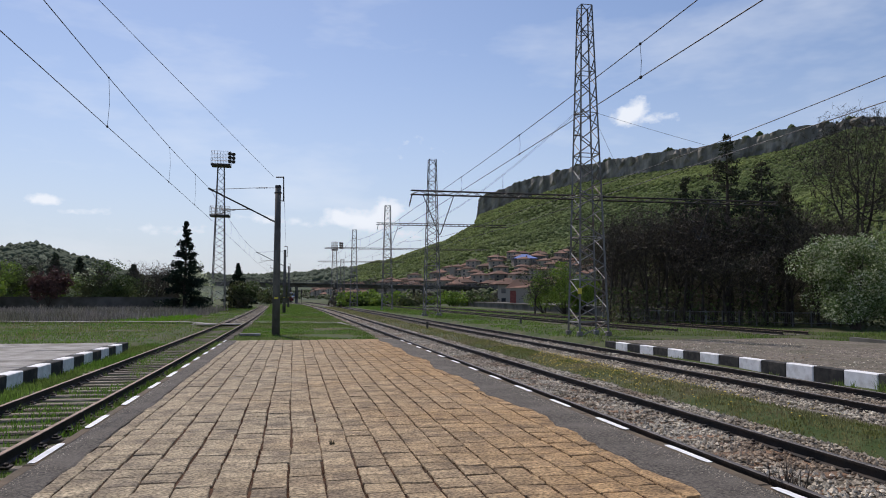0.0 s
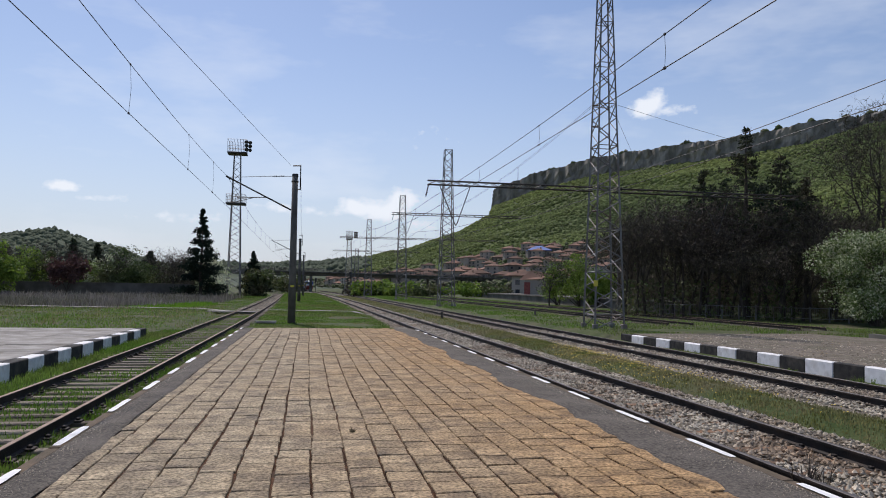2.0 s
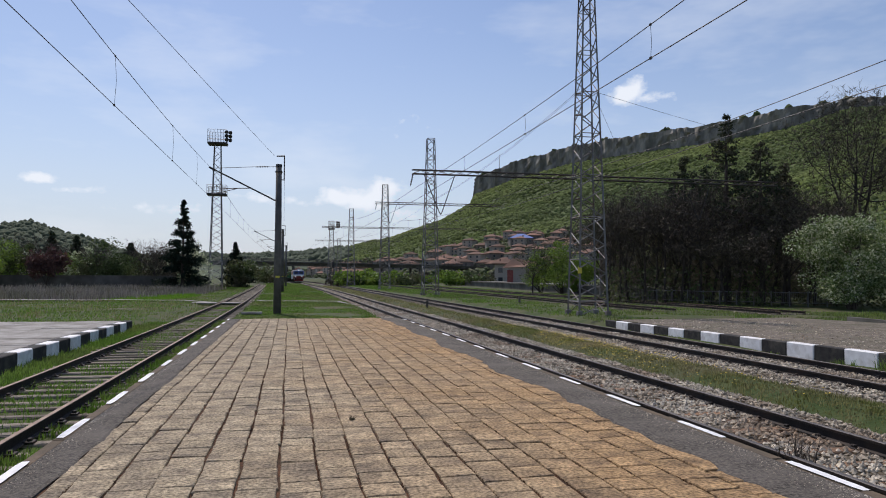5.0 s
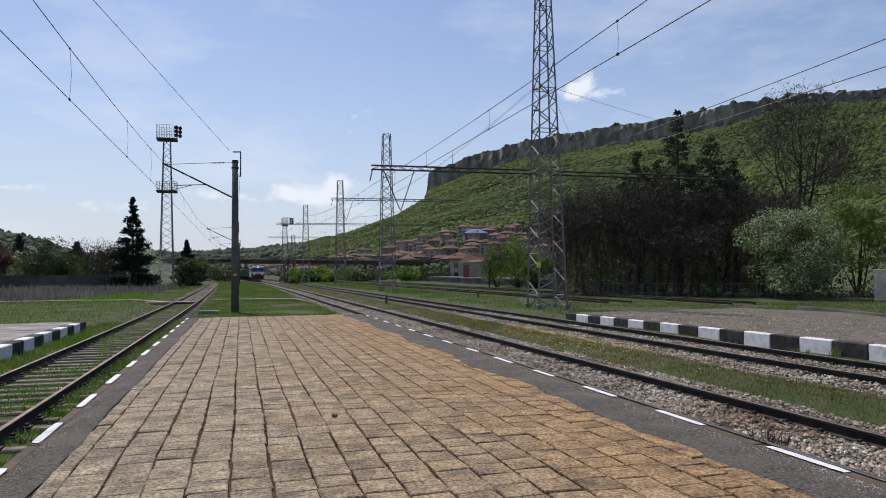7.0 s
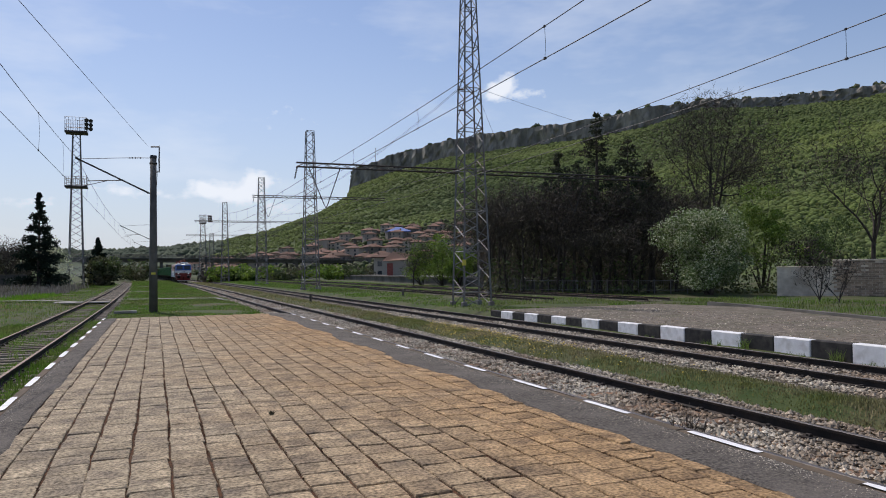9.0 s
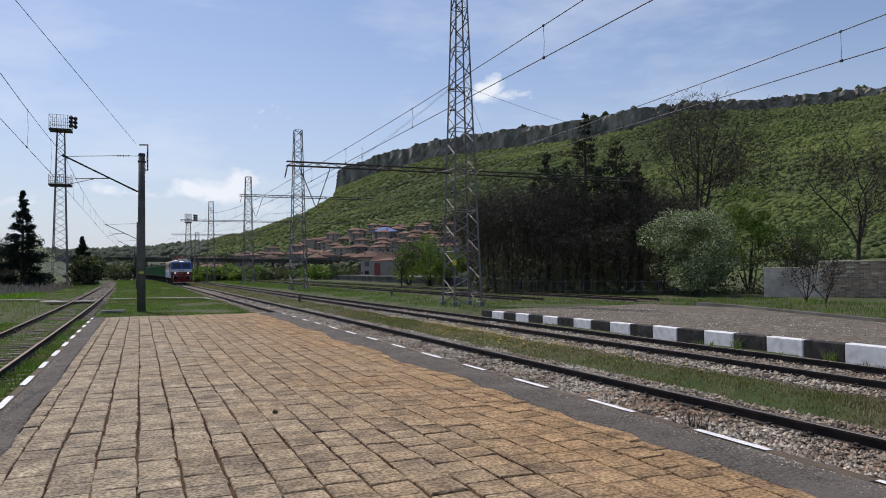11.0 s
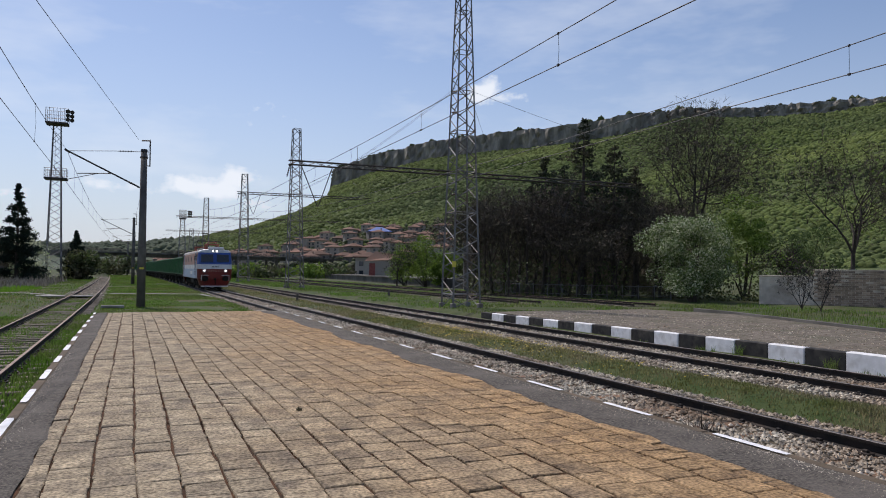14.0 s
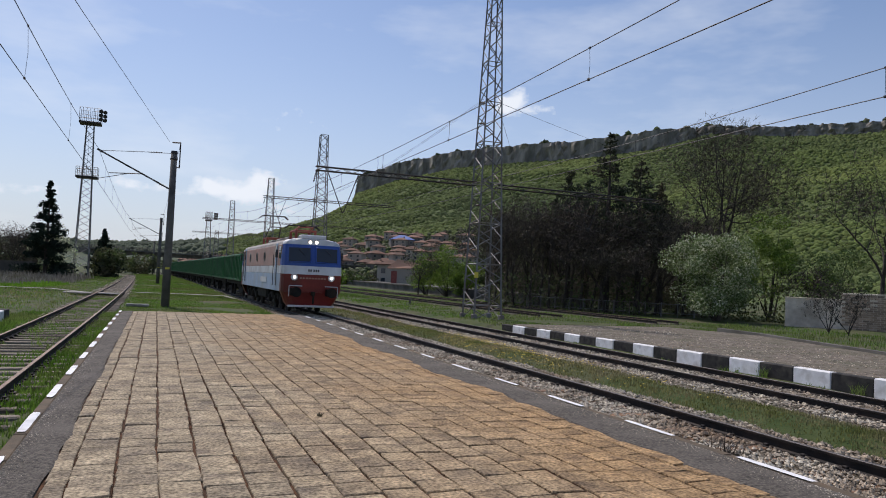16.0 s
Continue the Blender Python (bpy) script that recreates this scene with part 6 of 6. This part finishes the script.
# left side: cypresses, hedge, mixed trees
conifer(-13.85, 100, 11.9, 8.6, "dark spire-shaped cypress standing by the siding", M_CYPRESS, "cypress_tree", 0.02, 9.0, 0.15, 1.15)
conifer(-9.4, 130, 7.8, 6.4, "small dark cypress beside the floodlight tower", M_CYPRESS, "cypress_tree", 0.02, 8.0, 0.17, 1.1)
bushy(-8.6, 126, 4.6, 5.0, 1500, 0.3, M_LEAFD, "dull green shrub beside the cypress", "shrub", 4, 0.0)
bushy(-4.8, 190, 4.6, 7.0, 900, 0.4, M_LEAFD, "dark green shrub beside the bridge", "shrub", 4, 0.0)
bushy(-9.5, 200, 6, 8.0, 900, 0.45, M_LEAFD, "dark green tree beside the bridge", "shrub", 4, 0.0)
bushy(-17.5, 118, 4.5, 6.0, 1200, 0.3, M_BLOSSOM, "pale blossoming shrub behind the cypress", "shrub", 4, 0.0)
bare_tree(-29.8, 99, 6.4, "purple-leaved plum tree with a spreading crown", 4, (0, 0), M_PLUM, 2600, 0.2, first=0.14, r=0.016, spread=0.7, name="plum_tree")
MIXL = [(M_LEAFD, "dull green tree behind the long wall"), (M_LEAF, "fresh green tree behind the long wall"), (M_TWIG, "brown leafless thicket behind the long wall"), (M_BLOSSOM, "pale green tree in blossom behind the long wall")]
for i in range(40):
    x = -72 + i * 1.45 + TU(-0.8, 0.8)
    y = TU(104, 128)
    m, lb = MIXL[tr_rng.choice((0, 0, 1, 2, 2, 2, 3))]
    bushy(x, y, TU(4.2, 7.0) if x > -60 else TU(6, 9), TU(4.0, 6.5), 2600, 0.15, m, lb, "shrub", 4, 0.02)
for x, y, h, w in ((-36, 122, 8.8, 4.6), (-33.0, 124, 8.2, 4.4), (-25.4, 126, 7.2, 5.0)):
    conifer(x, y, h, w, "dark conifer among the trees behind the wall", M_PINE, "conifer", 0.05, 1.6, 0.34, 0.8)
for i in range(8):
    bare_tree(-46 + i * 4.0 + TU(-1, 1), TU(104, 120), TU(6.5, 8.6), "bare tree rising above the thicket", 4, (0, 0), None, 0, r=0.012, fine=300)
bushy(-37.6, 97, 6.6, 6.0, 2600, 0.24, M_LEAF, "fresh green tree before the long wall", "young_tree", 6, 0.05)


# ---- walls and yard ----
def wall(name, a, b, h, th, m, label, base=None):
    a, b = Vector((*a, 0)), Vector((*b, 0))
    d = b - a
    rot = Euler((0, 0, math.atan2(d.y, d.x))).to_matrix()
    mid = (a + b) / 2
    z = ground_z(mid.x, mid.y) if base is None else base
    mb = MB()
    mb.cbox((mid.x, mid.y, z + h / 2 - 0.2), (d.length, th, h + 0.4), 0.02, rot)
    mb.cbox((mid.x, mid.y, z + h + 0.03), (d.length + 0.05, th + 0.1, 0.08), 0.02, rot)
    return tagged(part(name, mb, m), label, "wall", "", "structure")


wall("long_wall", (-78, 101.5), (-15.5, 102.5), 1.85, 0.25, M_OLDWALL, "long dark weathered concrete wall before the trees")
# ruined brick wall: plastered stretch, then bare courses
W0, W1, W2 = Vector((36.4, 36.0, 0)), Vector((38.5, 33.6, 0)), Vector((46.6, 23.2, 0))
wall("plastered_wall", W0[:2], W1[:2], 1.8, 0.28, M_MORTAR, "low wall with stained grey plaster")
bw = wall("brick_wall_core", W1[:2], W2[:2], 2.2, 0.2, M_MORTAR, "old brick wall with crumbling mortar")
d = (W2 - W1).normalized()
ang = math.degrees(math.atan2(d.y, d.x))
nrm = Vector((-d.y, d.x, 0))
if nrm.x > 0:
    nrm = -nrm
mbk = MB()
mbk.cbox((0, 0, 0), (0.36, 0.06, 0.115), 0.008)
brick_me = mbk.mesh("brick", M_BRICKWALL)
zb = ground_z(42, 28)
nb = 0
rest = MB()
for row in range(17):
    L = (W2 - W1).length
    k = 0.2 + (0.19 if row % 2 else 0)
    while k < L - 0.3:
        p = W1 + d * k + nrm * (0.105 + tr_rng.uniform(-0.006, 0.012))
        m = pose(p.x, p.y, zb + 0.07 + row * 0.128, 0, tr_rng.uniform(-0.8, 0.8), ang)
        if tr_rng.random() < 0.95:
            if nb < 300 and k < 6.5:
                part("brick", brick_me, None, bw, at=m)
                nb += 1
            else:
                rest.add([m @ Vector(p_) for p_ in mbk.v], mbk.f)
        k += 0.38
ob = part("distant_brickwork", rest, M_BRICKWALL, bw)
ob["kind"] = "stuff"

# loading dock
mb = MB()
for x0, y0, x1, y1 in ((31.2, 60, 37.6, 172),):
    vs = []
    for i in range(15):
        y = y0 + (y1 - y0) * i / 14
        x = x0 + (x1 - x0) * i / 14
        z = ground_z(x, y)
        vs += [(x, y, z - 0.5), (x, y, z + 0.85), (x - 0.15, y, z + 0.85), (x - 0.15, y, z + 1.02), (x + 6, y, z + 1.02)]
    mb.add(vs, [(i * 5 + j, i * 5 + j + 1, (i + 1) * 5 + j + 1, (i + 1) * 5 + j) for i in range(14) for j in range(4)])
    mb.add(vs[:5] + [(37.2, 60, -0.5)], [(0, 5, 4, 3, 2, 1)])
tagged(part("loading_dock", mb, M_OLDWALL), "long low loading dock with a stained concrete face", "loading dock", "", "structure")

# low fence at the wood's edge
fence = thing("low_fence", "low dark metal fence along the edge of the wood", "fence")
FA, FB = Vector((26.5, 52.5, 0)), Vector((35.8, 42.0, 0))
nF = 12
pm = MB()
pm.box((0, 0, 0.5), (0.07, 0.07, 1.1))
pme = pm.mesh("post", M_GALV)
for i in range(nF + 1):
    p = FA.lerp(FB, i / nF)
    part("post", pme, None, fence, at=pose(p.x, p.y, ground_z(p.x, p.y)))
for i in range(nF):
    a, b = FA.lerp(FB, i / nF), FA.lerp(FB, (i + 1) / nF)
    za, zb_ = ground_z(a.x, a.y), ground_z(b.x, b.y)
    for h_ in (0.25, 0.95):
        mb = MB()
        mb.tube((a.x, a.y, za + h_), (b.x, b.y, zb_ + h_), 0.025, 4)
        part("fence_rail", mb, M_GALV, fence)
    for k in range(1, 9):
        p = a.lerp(b, k / 9)
        z = za + (zb_ - za) * k / 9
        mb = MB()
        mb.tube((p.x, p.y, z + 0.25), (p.x, p.y, z + 0.95), 0.008, 3)
        part("fence_bar", mb, M_GALV, fence)

# clad cabinet tower among the trees
ct = thing("switch_tower", "narrow grey clad tower box among the trees", "cabinet", "", pose(29.6, 66.0, ground_z(29.6, 66), 0, 0, -22))
mb = MB()
for i in range(6):
    mb.cbox((-0.5 + i * 0.2, -0.55, 5.6), (0.19, 0.06, 3.9), 0.008)
    mb.cbox((-0.5 + i * 0.2, 0.55, 5.6), (0.19, 0.06, 3.9), 0.008)
part("cladding", mb, M_GALV, ct)
mb = MB()
mb.cbox((0, 0, 3.75), (1.1, 1.04, 7.5), 0.02)
part("body", mb, M_GALV, ct)
mb = MB()
mb.cbox((0.1, 0, 7.58), (1.7, 1.5, 0.1), 0.02)
part("roof", mb, M_DARKSTEEL, ct)

# small trackside signals and posts
def signal(x, y, h):
    z = ground_z(x, y)
    s = thing("signal_post", "dark trackside light signal on a slim post", "signal", "signals", pose(x, y, z))
    mb = MB()
    mb.tube((0, 0, 0), (0, 0, h), 0.07, 8)
    part("post", mb, M_DARKSTEEL, s)
    mb = MB()
    mb.cbox((0, -0.1, h - 0.7), (0.5, 0.2, 1.3), 0.08)
    part("signal_head", mb, M_DARKSTEEL, s)
    mb = MB()
    mb.cbox((0, 0, h + 0.06), (1.0, 0.6, 0.08), 0.02)
    part("hood", mb, M_GALV, s)


signal(8.4, 150, 5.2)
signal(-0.9, 215, 4.6)
signal(2.4, 236, 4.6)
for x, y in ((8.5, 47), (16.4, 52)):
    mb = MB()
    mb.cbox((x, y, ground_z(x, y) + 0.2), (0.14, 0.14, 0.55), 0.02)
    tagged(part("marker_post", mb, M_OLDWALL), "short dark marker post in the trackside grass", "marker post", "marker posts")
mb = MB()
mb.cbox((-2.1, 37.8, ground_z(-2.1, 37.8) + 0.1), (1.0, 0.4, 0.12), 0.02)
tagged(part("concrete_cover", mb, M_CONCRETE), "small concrete cable cover lying in the grass", "cover slab")


# ---- village ----
def house(w, dpt, h, roof_h, storeys, wall_m, roof_m, label, chimney=True):
    t = thing("house", label, "house", "village houses")
    mb = MB()
    mb.box((0, 0, h / 2 - 1.2), (w, dpt, h + 2.4))
    wl_ = part("wall", mb, wall_m, t)
    mb = MB()
    e = 0.55
    x, y = w / 2 + e, dpt / 2 + e
    r = w / 2 - dpt / 2 if w > dpt else 0.3
    r = max(r, 0.3)
    mb.add([(-x, -y, h - 0.05), (x, -y, h - 0.05), (x, y, h - 0.05), (-x, y, h - 0.05), (-x, -y, h + 0.15), (x, -y, h + 0.15), (x, y, h + 0.15), (-x, y, h + 0.15), (-r, 0, h + roof_h), (r, 0, h + roof_h)],
           [(3, 2, 1, 0), (0, 1, 5, 4), (1, 2, 6, 5), (2, 3, 7, 6), (3, 0, 4, 7), (4, 5, 9, 8), (5, 6, 9), (6, 7, 8, 9), (7, 4, 8)])
    rf = part("roof", mb, roof_m, t)
    if chimney:
        mb = MB()
        mb.box((w * 0.2, 0.4, h + roof_h * 0.9), (0.6, 0.6, 1.6))
        part("chimney", mb, M_BRICKWALL, rf)
    n = max(2, int(w / 2.6))
    wm = MB()
    wm.box((0, 0, 0), (0.9, 0.16, 1.0))
    me = wm.mesh("window", M_WINDOW)
    for s in range(storeys):
        for i in range(n):
            part("window", me, None, wl_, at=pose(-w / 2 + w * (i + 0.5) / n, -dpt / 2 - 0.03, 1.3 + s * (h - 0.6) / storeys))
    return t


PROTO = [house(7.6, 6.4, 4.3, 1.7, 2, M_PLASTERD, M_TILE, "two-storey village house with a hipped red tile roof"),
         house(6.6, 5.6, 4.2, 1.5, 2, M_PLASTER, M_TILE, "pale plastered village house with a red tile roof"),
         house(8.6, 6.2, 2.6, 1.6, 1, M_PLASTERD, M_TILE, "low village house with a broad clay tile roof"),
         house(6.4, 6.0, 6.0, 1.4, 3, M_PLASTER, M_TILE, "three-storey pale house with a clay tile roof")]
BLUE = house(12, 9, 5.0, 2.6, 2, M_PLASTERD, M_BLUEROOF, "village house with a bright blue metal roof")
spots = []
while len(spots) < 130:
    az = TU(1.5, 23.5)
    s = TU(0.07, 0.27 if az > 8 else 0.2)
    x, y, z = hill_z(az, s)
    if all((x - a) ** 2 + (y - b) ** 2 > 9.5 ** 2 for a, b, _, _ in spots):
        spots.append((x, y, z, az))
used = set()
for i, (x, y, z, az) in enumerate(spots):
    k = tr_rng.randrange(4)
    m = pose(x, y, z - 0.3, 0, 0, -az + TU(-28, 28))
    if k not in used:
        PROTO[k].matrix_basis = m
        used.add(k)
    else:
        copy_thing(PROTO[k], m)
bx, by, bz = hill_z(17.9, 0.20)
BLUE.matrix_basis = pose(bx, by, bz, 0, 0, -12)

# trees among the houses
mb = MB()
for _ in range(3000):
    az = TU(-3, 27)
    s = TU(0.0, 0.3)
    x, y, z = hill_z(az, s)
    r = TU(0.9, 2.2)
    for _ in range(3):
        q = r * TU(0.45, 0.75)
        dome(mb, (x + TU(-r, r) * 0.6, y + TU(-r, r) * 0.6, z + r * TU(0.3, 1.0)), q, TU(0.7, 1.2))
stuff("village_trees", mb, M_LEAFD, "dull green garden trees among the village houses", "trees", True)

# ruined shed and pale building by the dock
sx_, sy_ = polar(17.9, 126)
shed = thing("ruined_shed", "small ruined brick shed with sagging roof and red door", "shed", "", pose(sx_, sy_, ground_z(sx_, sy_) + 0.6, 0, 0, -30))
mb = MB()
mb.box((0.2, 0, 1.4), (3.8, 4.0, 3.4))
wl2 = part("wall", mb, M_PLASTER, shed, "patchy white plaster walls")
mb = MB()
mb.add([(-2.6, -2.3, 2.9), (2.9, -2.3, 3.1), (2.9, 2.3, 3.1), (-2.6, 2.3, 2.9), (-1.2, 0, 4.6), (2.9, 0, 3.9)], [(0, 1, 5, 4), (2, 3, 4, 5), (3, 0, 4), (1, 2, 5), (0, 3, 2, 1)])
part("roof", mb, M_TILE, shed)
mb = MB()
mb.box((-1.3, -2.03, 1.35), (1.0, 0.1, 2.3))
part("door", mb, M_REDDOOR, shed)
sx_, sy_ = polar(16.9, 158)
pb = house(5.0, 6, 4.6, 1.2, 2, M_PLASTER, M_TILE, "pale grey two-storey building behind the dock", False)
pb.matrix_basis = pose(sx_, sy_, ground_z(sx_, sy_), 0, 0, -24)


motions()
